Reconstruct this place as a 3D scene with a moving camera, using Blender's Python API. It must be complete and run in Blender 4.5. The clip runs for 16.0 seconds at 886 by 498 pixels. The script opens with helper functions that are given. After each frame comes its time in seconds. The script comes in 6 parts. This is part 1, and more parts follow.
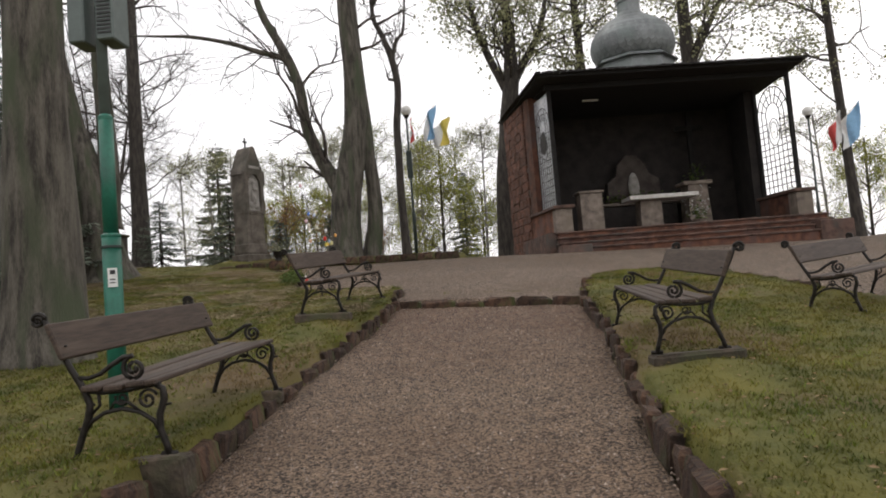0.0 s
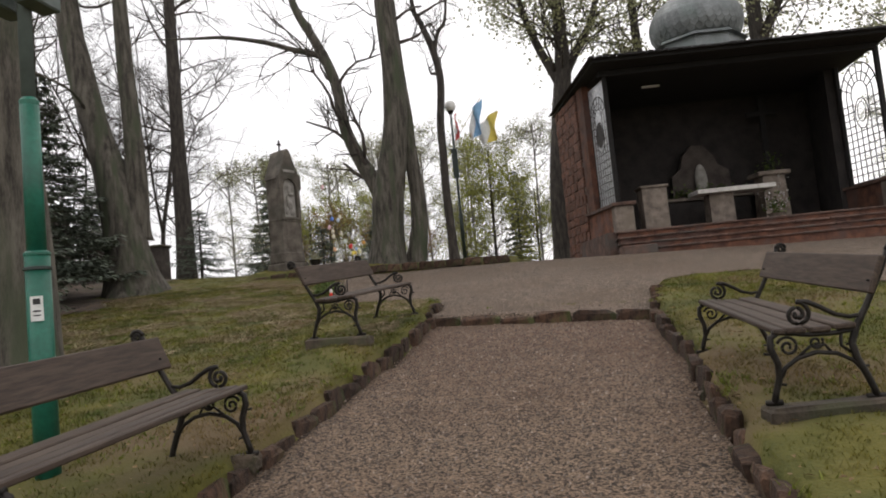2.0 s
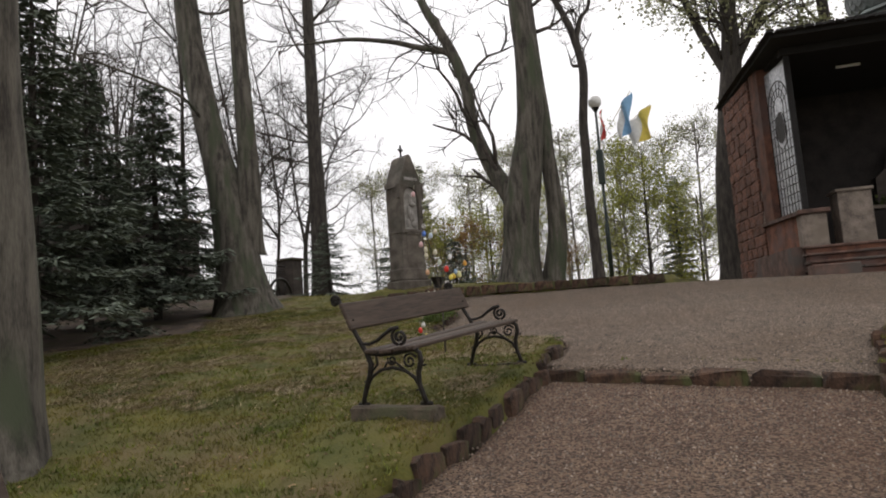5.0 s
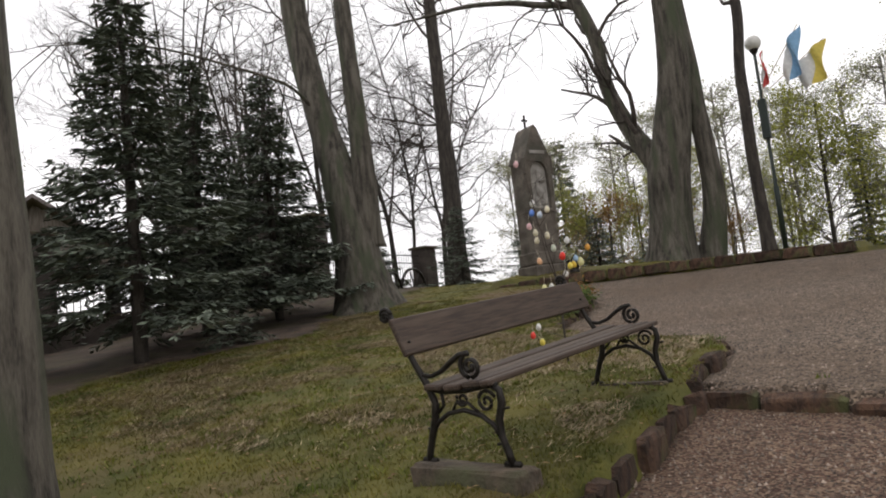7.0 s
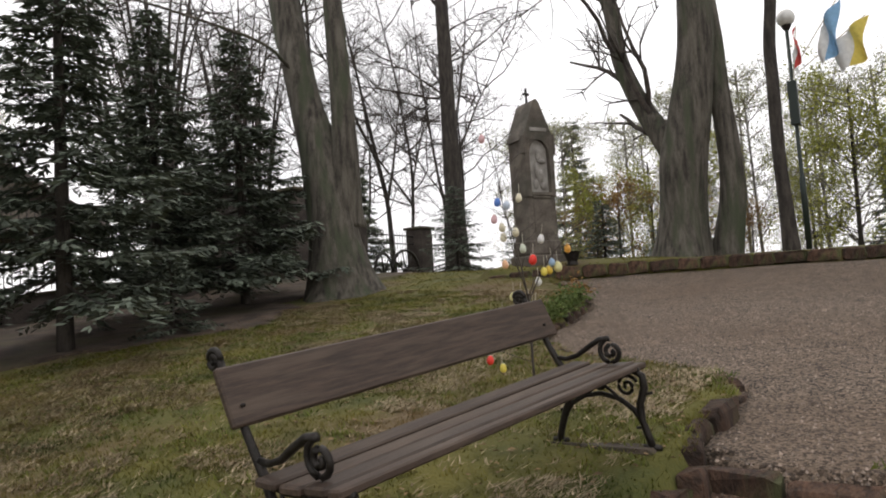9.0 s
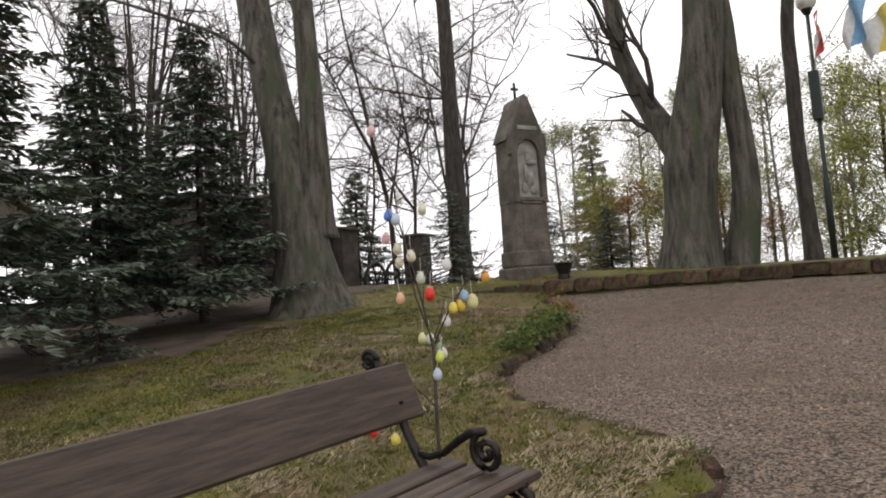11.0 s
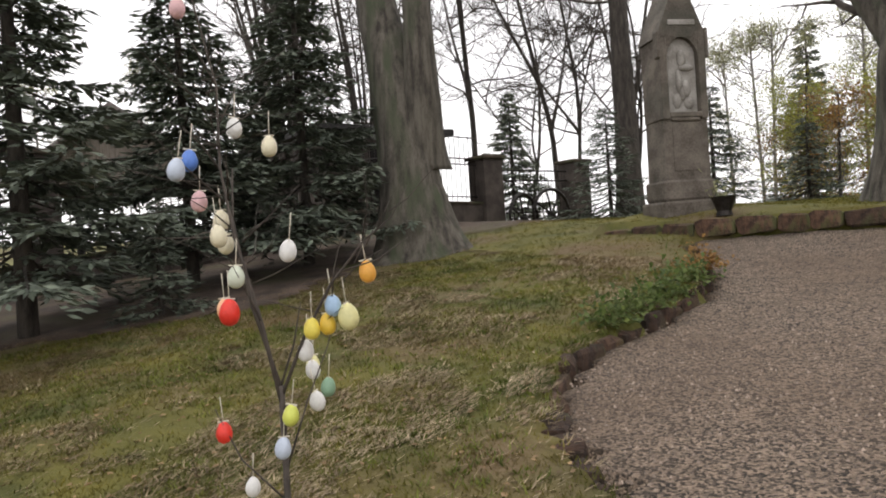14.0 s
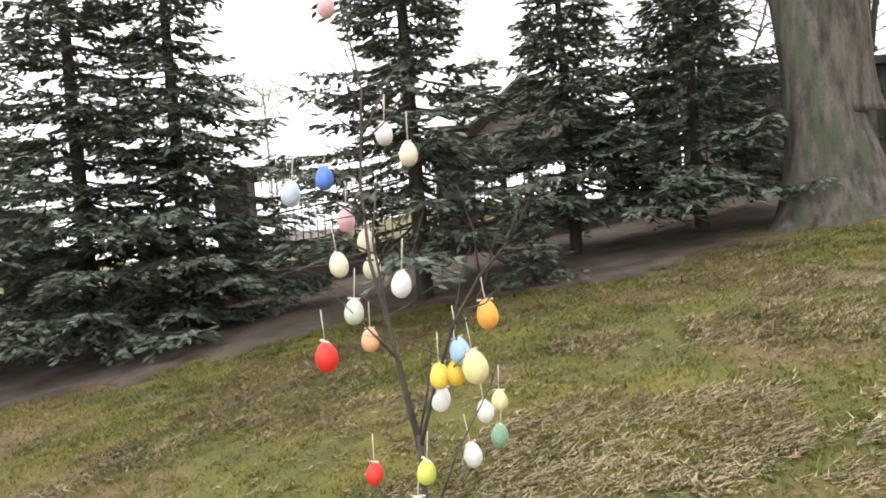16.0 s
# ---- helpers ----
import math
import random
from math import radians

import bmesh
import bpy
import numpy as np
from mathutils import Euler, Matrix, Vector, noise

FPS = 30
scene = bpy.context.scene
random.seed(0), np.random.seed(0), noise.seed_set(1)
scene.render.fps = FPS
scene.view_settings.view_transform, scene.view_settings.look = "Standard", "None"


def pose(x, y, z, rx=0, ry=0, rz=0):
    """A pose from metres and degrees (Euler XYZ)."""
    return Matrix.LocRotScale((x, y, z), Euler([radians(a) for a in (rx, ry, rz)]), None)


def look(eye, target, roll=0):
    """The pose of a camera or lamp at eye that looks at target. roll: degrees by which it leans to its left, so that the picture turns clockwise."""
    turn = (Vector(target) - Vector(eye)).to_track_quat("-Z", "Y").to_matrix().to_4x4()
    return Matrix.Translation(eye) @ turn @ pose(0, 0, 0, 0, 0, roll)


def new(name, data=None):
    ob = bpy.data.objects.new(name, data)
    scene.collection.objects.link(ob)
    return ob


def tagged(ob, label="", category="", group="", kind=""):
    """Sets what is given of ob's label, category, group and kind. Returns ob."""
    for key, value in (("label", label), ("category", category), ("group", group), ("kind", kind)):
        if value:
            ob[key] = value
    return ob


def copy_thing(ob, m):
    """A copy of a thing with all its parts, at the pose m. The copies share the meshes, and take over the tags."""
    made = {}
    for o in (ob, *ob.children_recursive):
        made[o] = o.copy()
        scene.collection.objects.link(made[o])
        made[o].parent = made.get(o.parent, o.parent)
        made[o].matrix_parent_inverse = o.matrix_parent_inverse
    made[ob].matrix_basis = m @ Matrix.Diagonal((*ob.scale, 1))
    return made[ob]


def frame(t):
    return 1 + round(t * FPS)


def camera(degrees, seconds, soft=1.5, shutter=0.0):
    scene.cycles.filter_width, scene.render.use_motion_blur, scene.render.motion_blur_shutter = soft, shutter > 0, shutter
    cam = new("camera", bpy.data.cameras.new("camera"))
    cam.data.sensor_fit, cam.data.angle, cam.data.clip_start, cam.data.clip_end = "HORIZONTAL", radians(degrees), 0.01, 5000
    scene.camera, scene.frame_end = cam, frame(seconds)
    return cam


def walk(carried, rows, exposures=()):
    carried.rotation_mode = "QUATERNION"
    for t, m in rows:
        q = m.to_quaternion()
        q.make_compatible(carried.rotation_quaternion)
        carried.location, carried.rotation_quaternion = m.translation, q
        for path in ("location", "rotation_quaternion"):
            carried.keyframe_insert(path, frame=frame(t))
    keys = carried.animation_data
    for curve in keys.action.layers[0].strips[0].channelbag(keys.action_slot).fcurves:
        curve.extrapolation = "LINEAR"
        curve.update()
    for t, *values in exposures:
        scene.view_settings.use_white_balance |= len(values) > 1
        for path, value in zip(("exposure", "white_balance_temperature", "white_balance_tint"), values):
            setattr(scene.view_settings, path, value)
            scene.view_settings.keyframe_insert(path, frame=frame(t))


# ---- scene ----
cam = camera(64.5, 16.0, soft=1.9)
PATH = [
    (0, (0.815, -2.142, 1.125), (0.663, -0.152, 1.262), -4.6),
    (0.5, (0.822, -1.847, 1.135), (0.566, 0.134, 1.227), -5.6),
    (1, (0.833, -1.439, 1.217), (0.651, 0.549, 1.338), -6.6),
    (1.5, (0.887, -1.028, 1.261), (0.645, 0.949, 1.447), -4.9),
    (2, (0.893, -0.643, 1.274), (0.584, 1.326, 1.431), -5.6),
    (2.5, (0.886, -0.248, 1.353), (0.787, 1.743, 1.519), -6.9),
    (3, (0.921, 0.125, 1.416), (0.726, 2.094, 1.704), -5.5),
    (3.5, (0.929, 0.521, 1.418), (0.637, 2.491, 1.606), -6.6),
    (4, (0.906, 0.916, 1.51), (0.659, 2.889, 1.725), -7.3),
    (4.5, (0.916, 1.331, 1.549), (0.439, 3.254, 1.823), -4.1),
    (5, (0.897, 1.669, 1.567), (0.171, 3.52, 1.79), -4.2),
    (5.2, (0.934, 1.816, 1.586), (0.127, 3.628, 1.84), -5.3),
    (7.3, (0.591, 3.461, 1.791), (-0.583, 5.072, 1.951), -5.5),
    (7.5, (0.587, 3.577, 1.821), (-0.627, 5.163, 1.933), -5.4),
    (8, (0.417, 3.997, 1.866), (-0.811, 5.561, 2.08), -5.1),
    (8.5, (0.309, 4.329, 1.898), (-0.876, 5.932, 2.06), -4.5),
    (9, (0.301, 4.68, 1.974), (-0.843, 6.314, 2.122), -3.8),
    (9.2, (0.284, 4.8, 1.972), (-0.791, 6.482, 2.1), -3.6),
    (11.3, (0.219, 6.345, 2.161), (-1.006, 7.917, 2.328), -4.6),
    (11.5, (0.207, 6.459, 2.167), (-1.012, 8.042, 2.266), -6.4),
    (12, (0.255, 6.834, 2.208), (-0.921, 8.451, 2.271), -3.9),
    (12.5, (0.16, 7.208, 2.237), (-1.065, 8.787, 2.297), -3.9),
    (13, (0.05, 7.562, 2.305), (-1.205, 9.115, 2.428), -3.8),
    (13.5, (-0.068, 7.948, 2.336), (-1.558, 9.272, 2.502), -2.5),
    (14, (-0.132, 8.224, 2.348), (-1.733, 9.424, 2.334), -3.8),
    (14.5, (-0.246, 8.459, 2.427), (-2.035, 9.319, 2.178), -2.8),
    (15, (-0.259, 8.644, 2.439), (-2.22, 8.962, 2.212), -4.1),
    (15.5, (-0.2, 8.884, 2.481), (-2.189, 9.054, 2.361), -3.3),
    (16, (-0.32, 9.08, 2.477), (-2.318, 9.15, 2.418), -4.7),
]
EXPOSURES = [(0, 0.1, 6500, 10), (3.5, 0.0, 6500, 10), (5, -0.05, 6500, 10), (8, 0.15, 6500, 10), (11.5, 0.33, 6500, 10), (12.5, 0.55, 6500, 10), (14, 0.55, 6550, 10), (14.5, 0.95, 7000, 12), (15.0, 1.15, 7150, 13), (15.5, 1.3, 6600, 10), (16, 1.4, 6450, 9)]
walk(cam, [(t, look(eye, target, roll)) for t, eye, target, roll in PATH], EXPOSURES)

# ---- world and sun: a bright overcast spring day ----
world = bpy.data.worlds.new("overcast")
scene.world = world
world.use_nodes = True
wn, wl = world.node_tree.nodes, world.node_tree.links
sky = wn.new("ShaderNodeTexSky")
sky.sky_type, sky.sun_disc = "NISHITA", False
sky.sun_elevation, sky.sun_rotation = radians(42), radians(35)
sky.air_density, sky.dust_density, sky.ozone_density = 1.0, 4.0, 1.0
cloud = wn.new("ShaderNodeMix")
cloud.data_type = "RGBA"
cloud.inputs["Factor"].default_value = 0.94
wl.new(sky.outputs["Color"], cloud.inputs["A"])
wco = wn.new("ShaderNodeTexCoord")
wno = wn.new("ShaderNodeTexNoise")
wno.inputs["Scale"].default_value, wno.inputs["Detail"].default_value = 1.6, 4.0
wl.new(wco.outputs["Generated"], wno.inputs["Vector"])
wra = wn.new("ShaderNodeValToRGB")
wra.color_ramp.elements[0].position, wra.color_ramp.elements[1].position = 0.3, 0.75
wra.color_ramp.elements[0].color = (8.6, 8.4, 8.6, 1)
wra.color_ramp.elements[1].color = (10.45, 10.2, 10.2, 1)
wl.new(wno.outputs["Fac"], wra.inputs["Fac"])
wl.new(wra.outputs["Color"], cloud.inputs["B"])
wbg = wn["Background"]
wbg.inputs["Strength"].default_value = 0.125
wl.new(cloud.outputs["Result"], wbg.inputs["Color"])

sun_data = bpy.data.lights.new("sun", "SUN")
sun_data.energy, sun_data.angle, sun_data.color = 0.6, radians(25), (1.0, 0.96, 0.9)
sun = new("sun", sun_data)
sun.matrix_world = look((-20, 25, 40), (0, 8, 0))
scene.view_settings.exposure = 0.0

# ---- materials ----


def material(name, low, high, scale=6.0, rough=0.8, bump=0.3, fine=60.0, metal=0.0, spread=0.35, rand=0.0, stain=None, leaf=0.0, stretch=None, dist=0.02, patch=(0.5, 0.68)):
    """Two colours mixed by a broad and a fine noise, with relief; stain: a third colour in patches; rand: how far single pieces vary."""
    m = bpy.data.materials.new(name)
    m.use_nodes = True
    n, l = m.node_tree.nodes, m.node_tree.links
    b = n["Principled BSDF"]
    b.inputs["Roughness"].default_value, b.inputs["Metallic"].default_value = rough, metal
    co = n.new("ShaderNodeTexCoord")
    vec = co.outputs["Object"]
    if stretch:
        mp = n.new("ShaderNodeMapping")
        mp.inputs["Scale"].default_value = stretch
        l.new(vec, mp.inputs["Vector"])
        vec = mp.outputs["Vector"]
    a, f = n.new("ShaderNodeTexNoise"), n.new("ShaderNodeTexNoise")
    a.inputs["Scale"].default_value, a.inputs["Detail"].default_value = scale, 5
    f.inputs["Scale"].default_value, f.inputs["Detail"].default_value = fine, 3
    l.new(vec, a.inputs["Vector"]), l.new(vec, f.inputs["Vector"])
    add = n.new("ShaderNodeMath")
    add.operation = "MULTIPLY_ADD"
    add.inputs[1].default_value = 0.45
    l.new(f.outputs["Fac"], add.inputs[0]), l.new(a.outputs["Fac"], add.inputs[2])
    ramp = n.new("ShaderNodeValToRGB")
    e = ramp.color_ramp.elements
    e[0].position, e[1].position = 0.72 - spread / 2, 0.72 + spread / 2
    e[0].color, e[1].color = (*low, 1), (*high, 1)
    l.new(add.outputs[0], ramp.inputs["Fac"])
    col = ramp.outputs["Color"]
    if stain:
        s = n.new("ShaderNodeTexNoise")
        s.inputs["Scale"].default_value, s.inputs["Detail"].default_value = scale * 0.37, 6
        l.new(vec, s.inputs["Vector"])
        sr = n.new("ShaderNodeValToRGB")
        sr.color_ramp.elements[0].position, sr.color_ramp.elements[1].position = patch
        l.new(s.outputs["Fac"], sr.inputs["Fac"])
        mx = n.new("ShaderNodeMix")
        mx.data_type = "RGBA"
        mx.inputs["B"].default_value = (*stain, 1)
        l.new(sr.outputs["Color"], mx.inputs["Factor"]), l.new(col, mx.inputs["A"])
        col = mx.outputs["Result"]
    if rand:
        oi = n.new("ShaderNodeObjectInfo")
        mr = n.new("ShaderNodeMapRange")
        mr.inputs["To Min"].default_value, mr.inputs["To Max"].default_value = 1 - rand, 1 + rand
        l.new(oi.outputs["Random"], mr.inputs["Value"])
        hs = n.new("ShaderNodeHueSaturation")
        l.new(mr.outputs["Result"], hs.inputs["Value"]), l.new(col, hs.inputs["Color"])
        col = hs.outputs["Color"]
    if leaf:
        ge = n.new("ShaderNodeNewGeometry")
        mr = n.new("ShaderNodeMapRange")
        mr.inputs["To Min"].default_value, mr.inputs["To Max"].default_value = 1 - leaf, 1 + leaf
        l.new(ge.outputs["Random Per Island"], mr.inputs["Value"])
        hs = n.new("ShaderNodeHueSaturation")
        l.new(mr.outputs["Result"], hs.inputs["Value"]), l.new(col, hs.inputs["Color"])
        col = hs.outputs["Color"]
    l.new(col, b.inputs["Base Color"])
    if bump:
        bp = n.new("ShaderNodeBump")
        bp.inputs["Strength"].default_value, bp.inputs["Distance"].default_value = bump, dist
        l.new(add.outputs[0], bp.inputs["Height"]), l.new(bp.outputs["Normal"], b.inputs["Normal"])
    return m


def plain(name, color, rough=0.6, metal=0.0, scale=12.0):
    """A painted or plain surface with a faint mottling."""
    lo = tuple(c * 0.82 for c in color)
    hi = tuple(min(1.0, c * 1.1) for c in color)
    return material(name, lo, hi, scale, rough, 0.08, 90, metal, 0.5)


def gravel_material(name, low, high, dust, red=None):
    """Loose crushed stone: cells of their own colour and relief, with broad dusty or reddish patches."""
    m = bpy.data.materials.new(name)
    m.use_nodes = True
    n, l = m.node_tree.nodes, m.node_tree.links
    b = n["Principled BSDF"]
    b.inputs["Roughness"].default_value = 0.9
    co = n.new("ShaderNodeTexCoord")
    v, v2 = n.new("ShaderNodeTexVoronoi"), n.new("ShaderNodeTexVoronoi")
    v.inputs["Scale"].default_value, v2.inputs["Scale"].default_value = 74, 140
    big, mid = n.new("ShaderNodeTexNoise"), n.new("ShaderNodeTexNoise")
    big.inputs["Scale"].default_value, big.inputs["Detail"].default_value = 0.55, 5
    mid.inputs["Scale"].default_value, mid.inputs["Detail"].default_value = 5, 4
    for t in (v, v2, big, mid):
        l.new(co.outputs["Object"], t.inputs["Vector"])
    sep = n.new("ShaderNodeSeparateColor")
    l.new(v.outputs["Color"], sep.inputs["Color"])
    ramp = n.new("ShaderNodeValToRGB")
    e = ramp.color_ramp.elements
    e[0].color, e[1].color = (*low, 1), (*high, 1)
    e[0].position, e[1].position = 0.18, 0.88
    l.new(sep.outputs["Red"], ramp.inputs["Fac"])
    br = n.new("ShaderNodeValToRGB")
    br.color_ramp.elements[0].position, br.color_ramp.elements[1].position = 0.42, 0.68
    l.new(big.outputs["Fac"], br.inputs["Fac"])
    sc = n.new("ShaderNodeMath")
    sc.operation, sc.inputs[1].default_value = "MULTIPLY", 0.55
    l.new(br.outputs["Color"], sc.inputs[0])
    mx = n.new("ShaderNodeMix")
    mx.data_type = "RGBA"
    mx.inputs["B"].default_value = (*dust, 1)
    l.new(sc.outputs[0], mx.inputs["Factor"]), l.new(ramp.outputs["Color"], mx.inputs["A"])
    if red:
        # crushed red stone mixed in towards the head of the path
        xyz, up_path, mr2 = n.new("ShaderNodeSeparateXYZ"), n.new("ShaderNodeMapRange"), n.new("ShaderNodeMix")
        l.new(co.outputs["Object"], xyz.inputs["Vector"]), l.new(xyz.outputs["Y"], up_path.inputs["Value"])
        up_path.inputs["From Min"].default_value, up_path.inputs["From Max"].default_value = 3.5, 7.0
        up_path.inputs["To Max"].default_value = 0.7
        speck = n.new("ShaderNodeMath")
        speck.operation = "MULTIPLY"
        l.new(up_path.outputs["Result"], speck.inputs[0]), l.new(sep.outputs["Green"], speck.inputs[1])
        mr2.data_type = "RGBA"
        mr2.inputs["B"].default_value = (*red, 1)
        l.new(speck.outputs[0], mr2.inputs["Factor"]), l.new(mx.outputs["Result"], mr2.inputs["A"])
        mx = mr2
    hs = n.new("ShaderNodeHueSaturation")
    mr = n.new("ShaderNodeMapRange")
    mr.inputs["To Min"].default_value, mr.inputs["To Max"].default_value = 0.6, 1.4
    l.new(mid.outputs["Fac"], mr.inputs["Value"]), l.new(mr.outputs["Result"], hs.inputs["Value"])
    l.new(mx.outputs["Result"], hs.inputs["Color"]), l.new(hs.outputs["Color"], b.inputs["Base Color"])
    ad = n.new("ShaderNodeMath")
    ad.operation = "ADD"
    l.new(v.outputs["Distance"], ad.inputs[0]), l.new(v2.outputs["Distance"], ad.inputs[1])
    bp = n.new("ShaderNodeBump")
    bp.invert = True
    bp.inputs["Strength"].default_value, bp.inputs["Distance"].default_value = 1.0, 0.016
    l.new(ad.outputs[0], bp.inputs["Height"]), l.new(bp.outputs["Normal"], b.inputs["Normal"])
    return m


GRASS = material("lawn", (0.046, 0.054, 0.007), (0.13, 0.112, 0.018), 1.8, 0.95, 0.7, 55, 0, 0.5, stain=(0.12, 0.082, 0.038), dist=0.03, patch=(0.5, 0.66))
BLADE = material("grass_blade", (0.055, 0.068, 0.008), (0.168, 0.144, 0.025), 1.8, 0.8, 0, 8, leaf=0.28, stain=(0.17, 0.12, 0.048), patch=(0.55, 0.7))
TUFT = material("fresh_grass", (0.07, 0.1, 0.012), (0.2, 0.21, 0.04), 1.8, 0.75, 0, 8, leaf=0.4)
LITTER = material("dry_leaf", (0.12, 0.075, 0.035), (0.24, 0.16, 0.08), 9, 0.9, 0, 40, leaf=0.4)
PATH_GRAVEL = gravel_material("path_gravel", (0.036, 0.025, 0.017), (0.365, 0.253, 0.168), (0.135, 0.078, 0.043), red=(0.1, 0.036, 0.02))
YARD_GRAVEL = gravel_material("yard_gravel", (0.038, 0.029, 0.021), (0.37, 0.276, 0.2), (0.15, 0.098, 0.061))
CHIP = material("stone_chip", (0.08, 0.06, 0.046), (0.36, 0.28, 0.22), 20, 0.85, 0, 60, leaf=0.5)
SANDSTONE = material("red_sandstone", (0.024, 0.014, 0.009), (0.092, 0.05, 0.03), 9, 0.95, 1.0, 40, rand=0.4, stain=(0.06, 0.062, 0.022), dist=0.03)
CONCRETE = material("bench_footing", (0.036, 0.028, 0.019), (0.1, 0.076, 0.054), 6, 0.95, 0.8, 40, rand=0.2, stain=(0.06, 0.065, 0.03), dist=0.03)
IRON = material("cast_iron", (0.014, 0.012, 0.010), (0.034, 0.029, 0.025), 18, 0.5, 0.25, 120, 0.6)
PLANK = material("stained_plank", (0.026, 0.016, 0.010), (0.062, 0.039, 0.026), 5, 0.68, 0.35, 30, stretch=(1.2, 14, 14), rand=0.2, stain=(0.075, 0.052, 0.036), dist=0.006)
BARK = material("beech_bark", (0.03, 0.025, 0.02), (0.135, 0.121, 0.097), 3.0, 0.95, 0.55, 26, stretch=(3.5, 3.5, 0.6), stain=(0.06, 0.07, 0.04), dist=0.05)
DARK_BARK = material("dark_bark", (0.026, 0.022, 0.019), (0.08, 0.068, 0.057), 4, 0.95, 0.8, 25, stretch=(3, 3, 0.7), dist=0.04)
PALE_BARK = material("birch_bark", (0.12, 0.11, 0.1), (0.34, 0.32, 0.29), 4, 0.9, 0.3, 25, stretch=(2, 2, 1))
# twigs of far trees, with distance haze mixed into a paler colour
HAZED_TWIG = material("pale_twig", (0.09, 0.075, 0.062), (0.2, 0.175, 0.15), 5, 0.9, 0.0, 20)
TWIG = material("twig", (0.035, 0.028, 0.024), (0.085, 0.07, 0.058), 5, 0.9, 0.0, 20)
NEEDLE = material("spruce_needles", (0.058, 0.073, 0.052), (0.15, 0.176, 0.13), 2.5, 0.8, 0, 12, leaf=0.5)
GREY_NEEDLE = material("grey_spruce_needles", (0.09, 0.11, 0.075), (0.2, 0.22, 0.16), 2.5, 0.8, 0, 12, leaf=0.4)
STRAW = material("dead_grass", (0.2, 0.15, 0.085), (0.42, 0.34, 0.22), 2.5, 0.9, 0, 30, leaf=0.4)
LEAF = material("young_leaf", (0.2, 0.22, 0.035), (0.42, 0.42, 0.1), 2, 0.7, 0, 10, leaf=0.45)
PALE_LEAF = material("budding_leaf", (0.2, 0.21, 0.1), (0.4, 0.4, 0.24), 2, 0.7, 0, 10, leaf=0.4)
RUSSET_LEAF = material("russet_leaf", (0.2, 0.1, 0.03), (0.36, 0.22, 0.08), 2, 0.75, 0, 10, leaf=0.4)
PLANT = material("bed_plant", (0.05, 0.09, 0.02), (0.16, 0.2, 0.06), 6, 0.7, 0, 20, leaf=0.4)
BRICK = material("chapel_brick", (0.055, 0.024, 0.016), (0.17, 0.072, 0.042), 5, 0.9, 0.5, 60, rand=0.28, stain=(0.1, 0.06, 0.05))
MORTAR = material("mortar", (0.13, 0.1, 0.085), (0.24, 0.2, 0.17), 12, 0.95, 0.5, 70)
# chapel interior plaster: the shade inside is put into this near-black colour
SHADED_WALL = material("shaded_plaster", (0.016, 0.014, 0.013), (0.036, 0.03, 0.027), 3, 0.95, 0.4, 30)
# dark timber, taken near black so that its colour holds the chapel's shade
SHADED_DARK_WOOD = material("shaded_dark_timber", (0.006, 0.0055, 0.005), (0.014, 0.012, 0.011), 4, 0.9, 0.4, 30, stretch=(1, 8, 8))
STEP = material("brick_step", (0.062, 0.036, 0.027), (0.155, 0.092, 0.07), 6, 0.9, 0.5, 50, rand=0.2, stain=(0.085, 0.07, 0.06))
PALE_STONE = material("pale_stone", (0.1, 0.08, 0.064), (0.25, 0.205, 0.168), 5, 0.85, 0.4, 50, rand=0.1, stain=(0.16, 0.13, 0.1))
WHITE_STONE = material("white_altar_stone", (0.5, 0.47, 0.43), (0.72, 0.69, 0.65), 5, 0.6, 0.2, 60)
LEAD = material("weathered_sheet_metal", (0.14, 0.15, 0.15), (0.25, 0.265, 0.265), 3, 0.5, 0.2, 25, 0.35, rand=0.12, stain=(0.17, 0.2, 0.19))
SHINGLE = material("dark_roofing", (0.01, 0.009, 0.009), (0.03, 0.027, 0.026), 6, 0.85, 0.5, 40)
MONUMENT = material("weathered_monument_stone", (0.066, 0.055, 0.044), (0.175, 0.15, 0.124), 3.2, 0.93, 0.6, 35, stain=(0.055, 0.055, 0.042), dist=0.03)
RELIEF = material("relief_stone", (0.2, 0.185, 0.165), (0.36, 0.34, 0.31), 6, 0.9, 0.4, 45)
GREEN_PAINT = material("green_paint", (0.008, 0.095, 0.06), (0.016, 0.15, 0.098), 5, 0.42, 0.12, 40, stain=(0.012, 0.075, 0.05))
DARK_GREEN = plain("dark_green_paint", (0.022, 0.034, 0.028), 0.5)
GREY_PAINT = plain("grey_green_housing", (0.1, 0.125, 0.115), 0.5)
GLOBE = plain("opal_globe", (0.75, 0.74, 0.7), 0.25)
BLUE_FLAG, WHITE_FLAG, YELLOW_FLAG, RED_FLAG = (plain(n, c, 0.8) for n, c in (("blue_cloth", (0.24, 0.44, 0.66)), ("white_cloth", (0.7, 0.7, 0.68)), ("yellow_cloth", (0.72, 0.58, 0.12)), ("red_cloth", (0.6, 0.08, 0.07))))
# leaded glass; the pale base colour stands in for reflected sky
PANE = material("sky_reflecting_glass", (0.34, 0.35, 0.37), (0.66, 0.67, 0.69), 14, 0.12, 0.15, 40)
PANE.node_tree.nodes["Principled BSDF"].inputs["Transmission Weight"].default_value = 0.25
PANE.node_tree.nodes["Principled BSDF"].inputs["IOR"].default_value = 1.6
WHITE_LABEL = plain("white_label", (0.75, 0.75, 0.72), 0.5)
BLACK = plain("black_print", (0.02, 0.02, 0.02), 0.6)
STRING = plain("pale_string", (0.62, 0.57, 0.46), 0.9)
